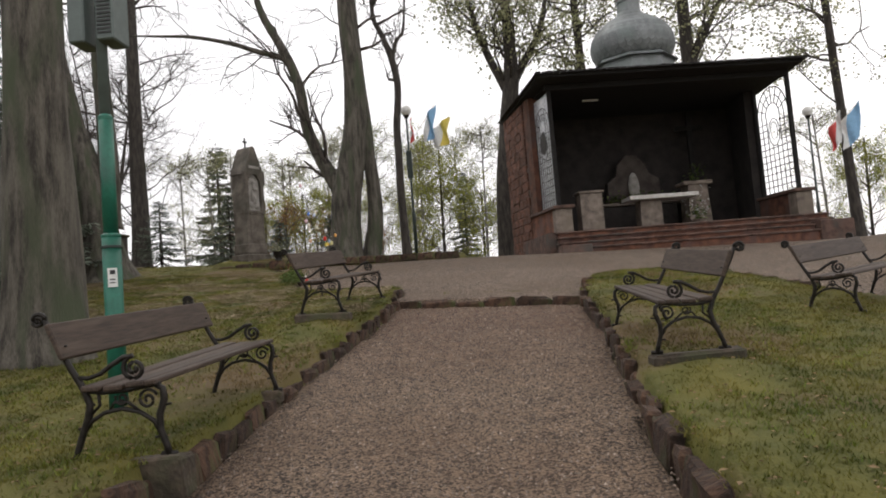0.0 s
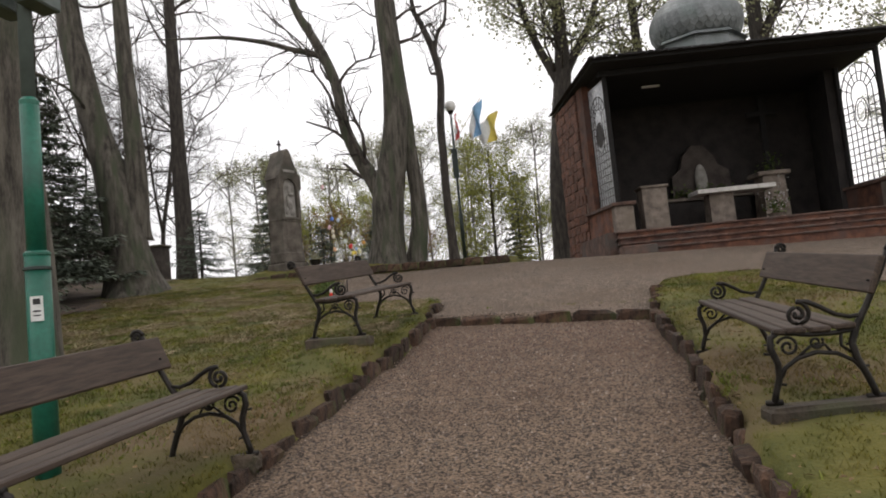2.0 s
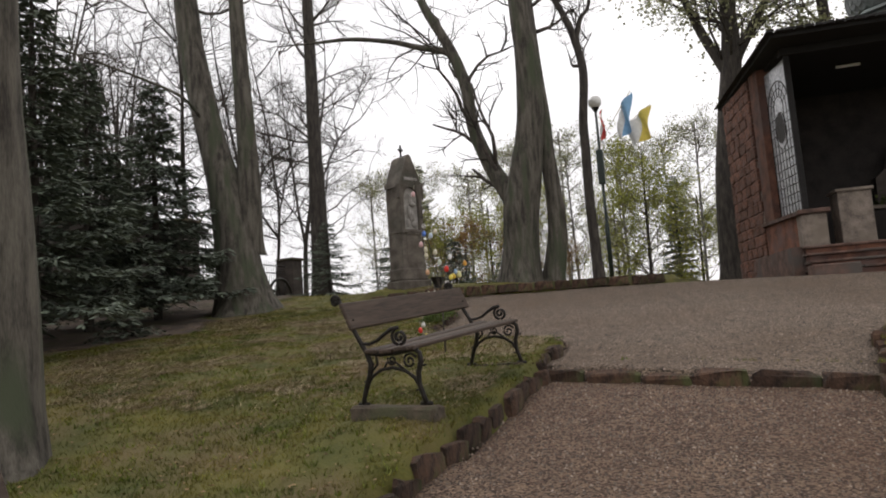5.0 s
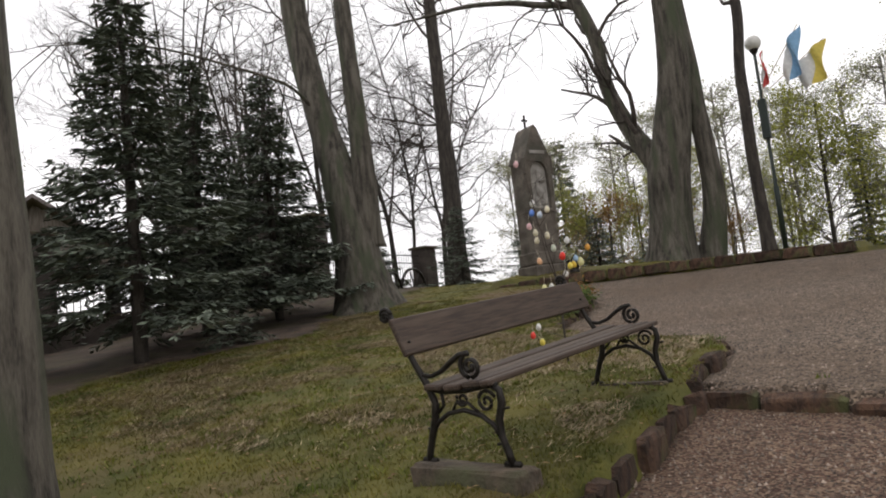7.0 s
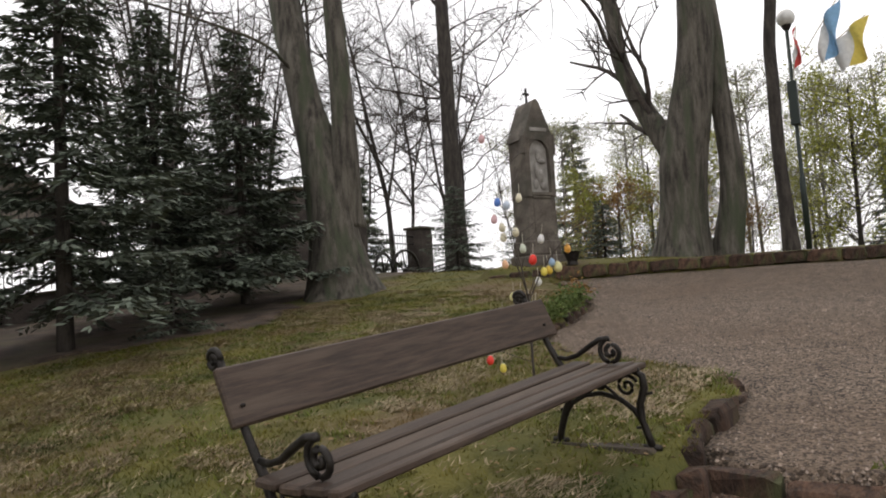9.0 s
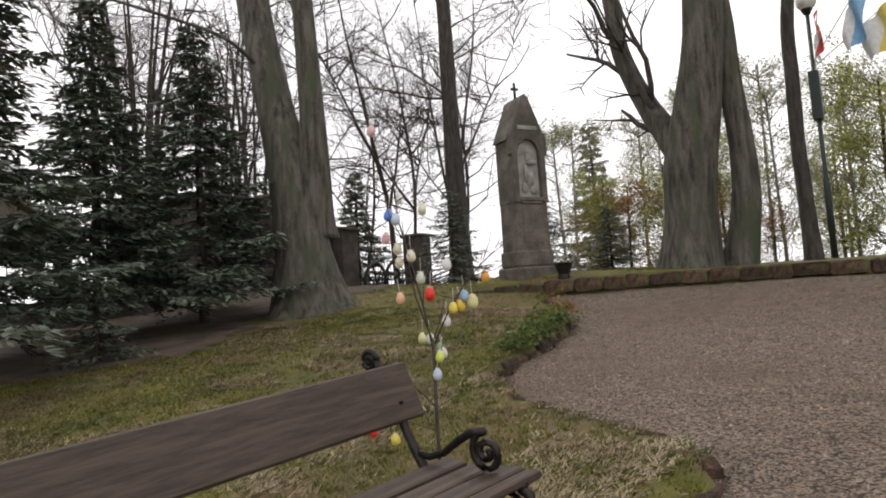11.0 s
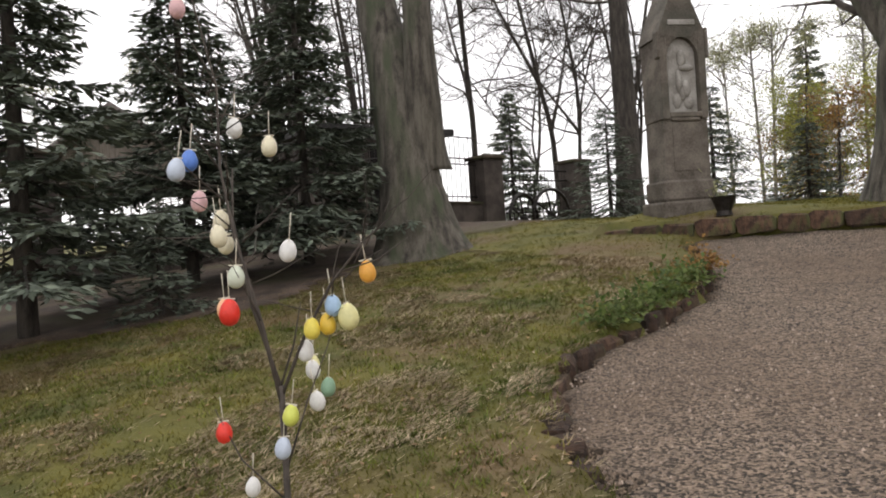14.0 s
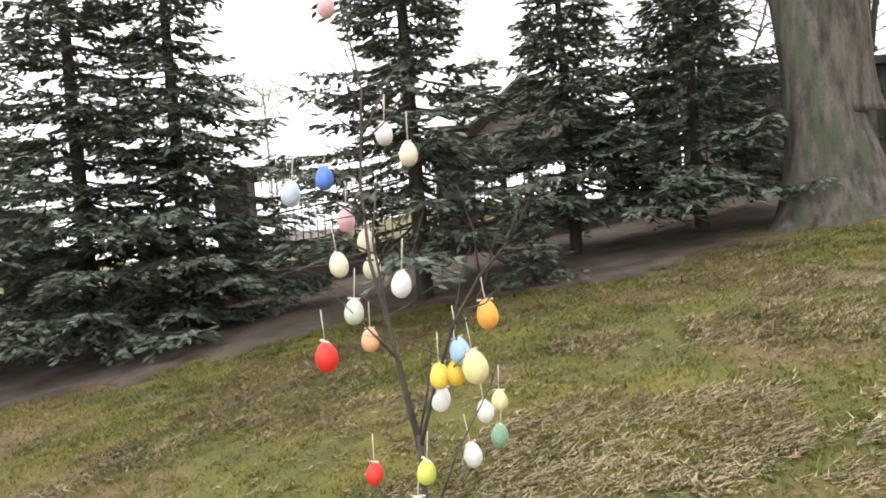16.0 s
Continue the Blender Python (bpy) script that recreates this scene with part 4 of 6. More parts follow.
for sx, wv, mat in ((-0.14, 0.1, GREY_PAINT), (0.1, 0.11, GREY_PAINT)):
    bx = part("speaker_box", slab(sx - wv / 2 - 0.02, -0.13, 2.95, sx + wv / 2 + 0.02, 0.12, 3.68, 0.012), mat, pole, "grey-green loudspeaker box")
    if sx > 0:
        for i in range(20):
            part("louvre", slab(sx - 0.055, -0.138, 3.0 + 0.032 * i, sx + 0.055, -0.131, 3.015 + 0.032 * i), BLACK, bx)
# ---- trees ----


def wander(r, start, direction, length, steps, wobble, lift):
    """A bending line of points for a limb."""
    pts, d, p = [start.copy()], direction.normalized(), start.copy()
    for _ in range(steps):
        d = (d + Vector((r.gauss(0, wobble), r.gauss(0, wobble), r.gauss(0, wobble) + lift))).normalized()
        p = p + d * (length / steps)
        pts.append(p.copy())
    return pts


def taper(r0, r1, n):
    return [r0 + (r1 - r0) * i / (n - 1) for i in range(n)]


def twig_out(r, tv, tf, leaves, start, direction, length, radius, depth, leaf_rate):
    """Branches and twigs, level under level, into plain lists."""
    steps = 5 if depth > 1 else 3
    pts = wander(r, start, direction, length, steps, 0.2, 0.05)
    tube_data(tv, tf, pts, taper(radius, radius * 0.35, len(pts)), 5 if depth > 1 else 3)
    if depth == 0:
        if leaf_rate:
            for p in pts[1:]:
                if r.random() < leaf_rate:
                    leaves.append(p)
        return
    n = r.randint(3, 5) if depth > 1 else r.randint(3, 6)
    for _ in range(n):
        k = r.uniform(0.25, 1.0)
        i = min(int(k * steps), steps - 1)
        p = pts[i].lerp(pts[i + 1], k * steps - i)
        axis = (pts[i + 1] - pts[i]).normalized()
        side = Vector((r.gauss(0, 1), r.gauss(0, 1), r.gauss(0, 0.6)))
        side = (side - axis * side.dot(axis)).normalized()
        twig_out(r, tv, tf, leaves, p, axis * r.uniform(0.5, 0.9) + side * r.uniform(0.5, 0.9), length * r.uniform(0.4, 0.65), max(radius * r.uniform(0.35, 0.5), 0.0035), depth - 1, leaf_rate)


def leaf_mesh(r, spots, size, per):
    v, f = [], []
    for s in spots:
        for _ in range(per):
            p = s + Vector((r.gauss(0, 1), r.gauss(0, 1), r.gauss(0, 1))) * size * 1.6
            d = Vector((r.gauss(0, 1), r.gauss(0, 1), r.gauss(0, 0.7))).normalized() * size
            w = d.cross(Vector((r.gauss(0, 1), r.gauss(0, 1), 1))).normalized() * size * 0.42
            i = len(v)
            v += [p, p + d * 0.5 + w, p + d, p + d * 0.5 - w]
            f.append((i, i + 1, i + 2, i + 3))
    return v, f


def flare(z, r, spread=0.9, height=0.7):
    return r * (1 + spread * math.exp(-z / height * 2.2))


def trunk_data(pts, radii, sides, seed, rib=0.06, toes=6):
    """A ribbed trunk with a spreading foot."""
    v, f = [], []
    pts = [Vector(p) for p in pts]
    fine, rr = [], []
    for i in range(len(pts) - 1):
        n = 7 if i == 0 else 4
        for k in range(n):
            t = k / n
            a, b = pts[max(i - 1, 0)], pts[min(i + 2, len(pts) - 1)]
            p, q = pts[i], pts[i + 1]
            fine.append(0.5 * ((2 * p) + (q - a) * t + (2 * a - 5 * p + 4 * q - b) * t * t + (3 * p - a - 3 * q + b) * t ** 3))
            rr.append(radii[i] + (radii[i + 1] - radii[i]) * t)
    fine.append(pts[-1])
    rr.append(radii[-1])
    tube_data(v, f, fine, rr, sides)
    for i, p in enumerate(fine):
        for k in range(sides):
            j = i * sides + k
            q = v[j] - p
            a = 2 * math.pi * k / sides
            h = p.z - fine[0].z
            w = 1 + rib * noise.noise((math.cos(a) * 1.7 + seed, math.sin(a) * 1.7, p.z * 0.5)) * 2
            w += 0.35 * math.exp(-h * 2.2) * max(0.0, math.cos(a * toes / 2 + seed)) + 0.25 * math.exp(-h * 3)
            v[j] = p + q * w
    return v, f


def tree(name, trunks, label, category="tree", limbs=(), crown=18, reach=3.2, low=0.45, seed=1, mat=None, leaf=None, leaf_rate=0.0, leaf_size=0.05, depth=3, per=3, twig_r=0.055, group="", twigs=None):
    """trunks: lists of (points, radii). limbs: extra large limbs as (points, radii). crown: how many branches leave the upper trunk."""
    r = random.Random(seed)
    base = Vector(trunks[0][0][0])
    root = thing(name, Matrix.Translation(base), label, category, group)
    tv, tf, leaves = [], [], []
    for n, (pts, radii) in enumerate(trunks):
        pts = [Vector(p) - base for p in pts]
        pts[0] = pts[0] + Vector((0, 0, -0.25 if n == 0 else 0))
        v, f = trunk_data(pts, radii, 20, seed + n, 0.06 if n == 0 else 0.04)
        raw("trunk", v, f, mat or BARK, root, True)
        top = pts[-1].z
        for _ in range(crown):
            k = r.uniform(low, 1.0)
            z = pts[0].z + (top - pts[0].z) * k
            i = max(j for j in range(len(pts) - 1) if pts[j].z <= z + 1e-6)
            t = (z - pts[i].z) / max(0.01, pts[i + 1].z - pts[i].z)
            p = pts[i].lerp(pts[i + 1], min(1, t))
            a = r.uniform(0, 2 * math.pi)
            d = Vector((math.cos(a), math.sin(a), r.uniform(0.15, 0.9)))
            twig_out(r, tv, tf, leaves, p, d, reach * r.uniform(0.5, 1.1) * (1.15 - 0.5 * k), twig_r * r.uniform(0.6, 1.2), depth, leaf_rate)
    for pts, radii in limbs:
        pts = [Vector(p) - base for p in pts]
        v, f = trunk_data(pts, radii, 12, seed + 5, 0.05, 0)
        raw("limb", v, f, mat or BARK, root, True)
        for _ in range(9):
            i = r.randrange(1, len(pts))
            p = pts[i - 1].lerp(pts[i], r.random())
            d = (pts[i] - pts[i - 1]).normalized() + Vector((r.gauss(0, 0.7), r.gauss(0, 0.7), r.gauss(0.25, 0.5)))
            twig_out(r, tv, tf, leaves, p, d, reach * r.uniform(0.35, 0.8), max(0.012, radii[i] * 0.35), depth - 1, leaf_rate)
    if tf:
        tagged(raw("branch_work", tv, tf, twigs or TWIG, root, True), "bare branches and twigs", kind="stuff")
    if leaves and leaf:
        v, f = leaf_mesh(r, leaves, leaf_size, per)
        tagged(raw("foliage", v, f, leaf, root), "small young leaves", kind="stuff")
    return root


def up(x, y, lean=(0, 0), h=14, r=0.3, n=5, dz=0.0):
    z = stand_z(x, y) + dz
    return [(x + lean[0] * i / n, y + lean[1] * i / n, z + h * i / n) for i in range(n + 1)], [r * 1.25] + [r * (1 - 0.55 * i / n) for i in range(1, n + 1)]


tree("broad_tree", [up(-4.12, 5.15, (0.0, -0.1), 13, 0.36)], "thick grey-brown tree trunk on the lawn edge", seed=3, crown=14, reach=4, low=0.62)
zA = stand_z(-8.7, 14.25)
tree("twin_tree", [([(-8.72, 14.25, zA), (-8.8, 14.2, 3.21), (-8.88, 14.2, 3.9), (-9.06, 14.2, 4.85), (-9.37, 14.2, 5.98), (-9.6, 14.2, 7.0), (-9.82, 14.2, 8.07), (-9.98, 14.2, 9.2), (-10.4, 14.1, 14.5)], [0.68, 0.47, 0.43, 0.38, 0.32, 0.305, 0.295, 0.28, 0.12]),
                   ([(-8.72, 14.35, 3.5), (-8.58, 14.35, 4.5), (-8.58, 14.35, 5.81), (-8.63, 14.35, 6.98), (-8.7, 14.35, 8.57), (-8.8, 14.3, 14.5)], [0.3, 0.26, 0.21, 0.19, 0.175, 0.07])],
     "broad double-trunked tree with grey furrowed bark", seed=5, crown=12, reach=3.6, low=0.5,
     limbs=[([(-9.5, 14.0, 6.6), (-9.4, 13.2, 6.9), (-9.9, 12.2, 7.2), (-10.3, 11.0, 7.35), (-10.6, 9.8, 7.2), (-10.8, 9.0, 7.0)], [0.032, 0.028, 0.024, 0.019, 0.014, 0.007])])
tree("straight_tree", [up(-13.7, 25.6, (0, 0), 18, 0.35)], "tall straight dark tree trunk behind the shrine", seed=8, crown=22, reach=3.6, low=0.28, mat=DARK_BARK)
zY = stand_z(-3.62, 18.35)
tree("forked_tree", [([(-3.68, 18.35, zY), (-3.58, 18.35, 3.45), (-3.5, 18.35, 4.3), (-3.31, 18.35, 5.15), (-3.15, 18.35, 6.0), (-3.06, 18.35, 6.75), (-3.02, 18.35, 8.16), (-3.1, 18.35, 9.66), (-3.2, 18.35, 15)], [0.53, 0.455, 0.46, 0.41, 0.36, 0.34, 0.31, 0.28, 0.12])],
     "stout forked tree with grey bark on the raised bed", seed=12, crown=9, reach=3.4, low=0.55,
     limbs=[([(-3.5, 18.4, 4.3), (-3.83, 18.4, 4.88), (-4.08, 18.4, 5.3), (-4.39, 18.4, 6.0), (-4.6, 18.4, 6.7), (-4.7, 18.4, 7.7), (-4.95, 18.4, 8.55), (-5.28, 18.4, 9.29), (-5.78, 18.4, 10.35), (-6.1, 18.3, 12)], [0.3, 0.245, 0.205, 0.18, 0.165, 0.155, 0.145, 0.13, 0.11, 0.03]),
            ([(-4.93, 18.4, 8.5), (-5.2, 18.4, 8.78), (-5.96, 18.4, 9.06), (-6.77, 18.4, 9.4), (-7.98, 18.4, 9.74), (-8.98, 18.4, 9.87), (-10.2, 18.2, 9.95)], [0.1, 0.085, 0.075, 0.066, 0.056, 0.042, 0.015])])
tree("second_tree", [([(-2.98, 18.72, zY), (-2.78, 18.72, 3.3), (-2.72, 18.72, 3.95), (-2.74, 18.72, 4.7), (-2.82, 18.75, 5.7), (-2.84, 18.8, 6.7), (-2.95, 18.8, 9.0), (-3.0, 18.8, 13)], [0.26, 0.235, 0.222, 0.205, 0.185, 0.165, 0.12, 0.05])], "leaning grey trunk beside the forked tree", seed=13, crown=6, reach=2.6, low=0.6)
tree("slim_tree", [([(-2.01, 19.9, stand_z(-1.92, 19.9)), (-2.03, 19.9, 3.45), (-2.06, 19.9, 4.64), (-2.04, 19.9, 5.84), (-2.03, 19.9, 6.68), (-1.92, 19.9, 7.65), (-1.92, 19.9, 8.28), (-2.08, 19.9, 9.1), (-2.32, 19.9, 9.79), (-2.54, 19.9, 10.4), (-2.59, 19.9, 12)], [0.15, 0.13, 0.125, 0.122, 0.118, 0.115, 0.11, 0.1, 0.085, 0.07, 0.02])],
     "slim crooked dark tree beside the lamp post", seed=15, crown=8, reach=1.7, low=0.6, mat=DARK_BARK,
     limbs=[([(-2.02, 19.9, 8.95), (-1.84, 19.9, 9.5), (-1.59, 19.9, 9.85), (-1.44, 19.9, 11.2)], [0.065, 0.055, 0.045, 0.02])])
tree("budding_tree", [([(1.35, 26.5, stand_z(1.35, 26.5)), (1.4, 26.5, 5.0), (1.65, 26.5, 7.6), (2.0, 26.5, 9.8), (2.05, 26.5, 11.8), (1.9, 26.5, 16)], [0.5, 0.4, 0.36, 0.33, 0.24, 0.1])],
     "dark tree with pale new leaves behind the chapel", seed=21, crown=24, reach=4.8, low=0.52, mat=DARK_BARK, leaf=PALE_LEAF, leaf_rate=0.6, leaf_size=0.13, per=3,
     limbs=[([(1.9, 26.5, 9.2), (1.2, 26.5, 10.8), (0.7, 26.5, 12.4), (0.2, 26.5, 14.8)], [0.19, 0.16, 0.12, 0.03]), ([(2.0, 26.5, 9.6), (2.9, 26.5, 11.0), (3.4, 26.5, 12.0), (4.1, 26.5, 14.8)], [0.18, 0.14, 0.12, 0.03])])
tree("budding_tree", [up(8.8, 25, (-0.1, 0), 16, 0.34)], "dark tree with spring branches rising behind the chapel roof", seed=23, crown=24, reach=4.0, low=0.42, mat=DARK_BARK, leaf=PALE_LEAF, leaf_rate=0.5, leaf_size=0.13, per=3,
     limbs=[([(8.8, 25, 9.2), (9.5, 25, 10.5), (10.3, 25, 12), (10.8, 25, 14)], [0.15, 0.12, 0.09, 0.03])])
tree("budding_tree", [up(14.5, 25.5, (-0.4, 0), 15, 0.2)], "leafing tree beyond the lamp by the chapel", seed=27, crown=16, reach=4.6, low=0.3, mat=DARK_BARK, leaf=PALE_LEAF, leaf_rate=0.5, leaf_size=0.13, per=3)
tree("budding_tree", [up(19.5, 24, (-0.6, 0), 15, 0.2)], "leafing tree beyond the lamp by the chapel", seed=29, crown=16, reach=4.6, low=0.35, mat=DARK_BARK, leaf=LEAF, leaf_rate=0.45, leaf_size=0.12, per=3)
tree("budding_tree", [up(5.2, 27.5, (-0.3, 0), 15, 0.26)], "tree with pale new leaves behind the dome", seed=31, crown=26, reach=3.8, low=0.45, mat=DARK_BARK, leaf=PALE_LEAF, leaf_rate=0.6, leaf_size=0.12, per=3)

# bare trees behind the fence and the shrine: a few kinds, repeated


def bent(x, y, h, radius, seed, forks=2):
    """A slightly crooked stem and its forks, as trunks for tree()."""
    r = random.Random(seed)
    z = stand_z(x, y)
    main = wander(r, Vector((x, y, z)), Vector((r.uniform(-0.06, 0.06), r.uniform(-0.06, 0.06), 1)), h, 8, 0.07, 0.06)
    out = [([tuple(p) for p in main], taper(radius, radius * 0.14, 9))]
    for i in range(forks):
        k = r.randint(2, 4)
        a = r.uniform(0, 6.28)
        arm = wander(r, main[k], Vector((math.cos(a) * 0.55, math.sin(a) * 0.55, 1)), h * (0.95 - k / 8) * 0.9, 6, 0.08, 0.08)
        out.append(([tuple(p) for p in arm], taper(radius * 0.55, radius * 0.08, 7)))
    return out


bare_a = tree("bare_tree", bent(-17.1, 26.2, 13, 0.11, 141), "slender bare tree behind the fence", seed=41, crown=13, reach=3.0, low=0.24, mat=DARK_BARK, twig_r=0.032, group="bare trees behind the fence")
bare_b = tree("bare_tree", bent(-15.0, 27.5, 10, 0.07, 143), "slender bare tree behind the fence", seed=43, crown=12, reach=2.8, low=0.24, mat=DARK_BARK, twig_r=0.03, group="bare trees behind the fence")
spray = []
for k in range(9):
    a = 2 * math.pi * k / 9
    p0 = Vector((-17.0 + 0.25 * math.cos(a), 16.0 + 0.25 * math.sin(a), stand_z(-17, 16)))
    h = rng.uniform(8, 11.5)
    q = [p0 + Vector((math.cos(a) * 1.3 * t * t, math.sin(a) * 1.3 * t * t, h * t)) for t in (0, 0.25, 0.5, 0.75, 1)]
    spray.append(([tuple(x) for x in q], [0.09, 0.075, 0.055, 0.035, 0.012]))
bare_c = tree("many_stemmed_tree", spray, "bare many-stemmed tree with upright branches", seed=45, crown=12, reach=1.9, low=0.2, mat=DARK_BARK, twig_r=0.025, depth=2, group="bare trees behind the fence")


def repeat(ob, spots, seed):
    r = random.Random(seed)
    for x, y, s in spots:
        c = copy_thing(ob, pose(x, y, stand_z(x, y) - 0.1, 0, 0, r.uniform(0, 360)))
        c.scale = (s, s, s * r.uniform(0.9, 1.12))


repeat(bare_a, [(-19, 24, 1.1), (-22, 18, 1.15), (-18, 31, 1.2), (-27, 27, 1.3)], 1)
repeat(bare_b, [(-16.2, 26, 1.1), (-21, 28.5, 1.2), (-25, 21, 1.3)], 2)
repeat(bare_c, [(-16.8, 18.6, 0.8), (-20, 22, 0.95)], 3)

# light birches and bushes that close the view over the brow
birch_a = tree("birch", [up(-6.8, 29.5, (0.2, 0), 6.5, 0.06)], "thin birch with sparse pale leaves", seed=51, crown=30, reach=2.0, low=0.1, mat=PALE_BARK, twigs=HAZED_TWIG, leaf=PALE_LEAF, leaf_rate=0.6, leaf_size=0.06, per=4, twig_r=0.02, depth=2, group="young trees over the brow")
birch_b = tree("young_tree", [up(-1.4, 27.5, (0.1, 0), 5.0, 0.07)], "young tree with fresh yellow-green leaves", seed=53, crown=44, reach=2.1, low=0.06, mat=DARK_BARK, twigs=HAZED_TWIG, leaf=LEAF, leaf_rate=0.9, leaf_size=0.07, per=5, twig_r=0.02, depth=2, group="young trees over the brow")
birch_c = tree("russet_bush", [up(-7.6, 25.4, (0.1, 0), 2.6, 0.04)], "small bush with russet leaves", seed=55, crown=30, reach=1.2, low=0.05, mat=DARK_BARK, twigs=HAZED_TWIG, leaf=RUSSET_LEAF, leaf_rate=0.5, leaf_size=0.06, per=3, twig_r=0.014, depth=2, group="young trees over the brow")
repeat(birch_a, [(-9.6, 32, 1.1), (-4.4, 30, 1.0), (-11.8, 30.5, 1.0), (0.4, 29.5, 0.95), (-2.6, 31.5, 1.1), (-14, 34, 1.2), (1.8, 32, 1.1), (-5.6, 34, 1.2), (-8, 36, 1.2), (4, 34, 1.2), (11, 33, 1.2), (-17, 37, 1.2), (-3.4, 36, 1.2), (-0.9, 36.5, 1.25), (-11, 39, 1.3), (16, 31, 1.1), (21, 28, 1.1), (-31, 3, 1.2), (-36, 9, 1.3), (-40, -3, 1.3), (-30, -8, 1.2), (-44, 14, 1.4), (-33, 17, 1.3)], 4)
repeat(birch_b, [(-5.9, 29, 0.85), (-8.2, 30.5, 0.8), (-3.2, 33, 0.9), (0.2, 32.5, 0.9), (-8.7, 26.3, 0.62), (16.5, 28.5, 1.0), (21, 27, 1.3), (24.5, 26, 1.3)], 5)
repeat(birch_c, [(-6.0, 27, 0.9), (-9.3, 27.5, 1.0), (-4.2, 27.4, 0.7)], 6)


def spruce(x, y, h, width, seed, label, name="spruce", lean=0.0, bare=0.08, needles=None):
    """A spruce: trunk, drooping boughs in whorls, each bough set with short needle sprays."""
    r = random.Random(seed)
    z = stand_z(x, y)
    root = thing(name, pose(x, y, z), label, "spruce", "spruces")
    tube("trunk", [(0, 0, -0.2), (lean * 0.3, 0, h * 0.3), (lean * 0.6, 0, h * 0.6), (lean, 0, h)], [0.014 * h + 0.02, 0.011 * h + 0.015, 0.008 * h + 0.01, 0.006], DARK_BARK, root, 9)
    bv, bf, nv, nf = [], [], [], []
    big = h > 3
    level = h * bare
    while level < h * 0.985:
        k = level / h
        reach = 1.08 * width * (1 - k) ** 1.3 * (0.72 + 0.28 * min(1, k / 0.14)) + 0.08
        n = (6 if k < 0.75 else 5) if big else 5
        off = r.uniform(0, 6.28)
        thin = min(1.0, 0.55 + k * 3.0) if big else 1.0
        for i in range(n):
            a = off + 2 * math.pi * i / n + r.uniform(-0.4, 0.4)
            ln = reach * r.uniform(0.55, 1.25)
            d = Vector((math.cos(a), math.sin(a), 0))
            side = Vector((-d.y, d.x, 0))
            droop = (0.34 * (1 - k) + 0.04) * r.uniform(0.7, 1.3)
            start = Vector((lean * k, 0, level + r.uniform(-0.06, 0.06)))
            m = 6
            pts = [start + d * ln * t + Vector((0, 0, ln * (-droop * 1.5 * t + droop * 1.05 * t * t + 0.2 * k * t))) for t in (j / m for j in range(m + 1))]
            tube_data(bv, bf, pts, taper(0.011 + 0.006 * ln, 0.004, m + 1), 3)
            shoots = int(5 + ln * (15 if big else 14))
            for j in range(shoots):
                t = 0.16 + 0.84 * (j + r.uniform(0, 0.9)) / shoots
                ii = min(int(t * m), m - 1)
                p = pts[ii].lerp(pts[ii + 1], min(1.0, t * m - ii))
                s = 1 if j % 2 else -1
                sl = (0.1 + 0.42 * ln * (1.04 - t) ** 0.8 * min(1, t * 2.6)) * r.uniform(0.65, 1.2)
                way = (d * r.uniform(0.55, 1.0) + side * s * r.uniform(0.5, 1.0)).normalized()
                sag = r.uniform(0.1, 0.5)
                sprays = max(3, int(sl / (0.029 if big else 0.029) * thin))
                for q_ in range(sprays):
                    f = (q_ + r.uniform(0.1, 0.9)) / sprays
                    base = p + way * sl * f + Vector((0, 0, -sl * sag * f * f))
                    out = (way * r.uniform(0.5, 1.1) + way.cross(Vector((0, 0, 1))) * r.uniform(-1, 1) + Vector((0, 0, r.uniform(-0.55, 0.12)))).normalized()
                    lg = r.uniform(0.1, 0.19) * (1 if big else 0.65)
                    tip = base + out * lg
                    wv = out.cross(Vector((r.gauss(0, 0.5), r.gauss(0, 0.5), 1))).normalized() * lg * r.uniform(0.12, 0.19)
                    mid = base.lerp(tip, 0.45)
                    b = len(nv)
                    nv += [base, mid + wv, tip, mid - wv]
                    nf.append((b, b + 1, b + 2, b + 3))
        level += (h * r.uniform(0.026, 0.038) + 0.06) * (1.1 - 0.45 * k)
    tagged(raw("bough_frame", bv, bf, DARK_BARK, root), "thin drooping boughs", kind="stuff")
    tagged(raw("needle_cover", nv, nf, needles or NEEDLE, root), "drooping needle sprays", kind="stuff")
    return root


D = "dark green spruce with drooping boughs before the fence"
spruce(-10.0, 4.6, 7.4, 2.5, 61, D, bare=0.1)
spruce(-10.1, 5.9, 7.0, 2.3, 62, D, bare=0.1)
spruce(-8.6, 9.12, 6.3, 1.95, 63, "tall dark spruce with drooping boughs before the fence", bare=0.15)
spruce(-9.9, 11.25, 5.2, 2.0, 64, D, bare=0.15)
spruce(-10.0, 13.05, 5.2, 2.0, 65, D, bare=0.16)
spruce(-11.2, 2.2, 7.5, 2.3, 66, D, bare=0.08)
spruce(-8.2, 10.35, 1.0, 0.55, 67, "knee-high young spruce on the lawn's edge")
spruce(-10.5, 20.8, 2.5, 1.3, 68, "small dark spruce beside the shrine", bare=0.02)
spruce(-8.35, 21.5, 2.6, 1.15, 75, "small dark spruce behind the shrine", bare=0.02)
spruce(-22.8, 56.7, 5.4, 1.35, 70, "tall greyish spruce far beyond the shrine", bare=0.04, needles=GREY_NEEDLE).scale = (3, 3, 3)
spruce(-5.0, 22.5, 1.7, 0.9, 71, "small dark spruce behind the forked tree", bare=0.02)
spruce(-6.9, 22.5, 1.8, 0.9, 72, "small dark spruce behind the shrine", bare=0.02)
spruce(-15.6, 22.6, 4.0, 1.4, 73, "thin spruce beyond the gate", bare=0.05, needles=GREY_NEEDLE)
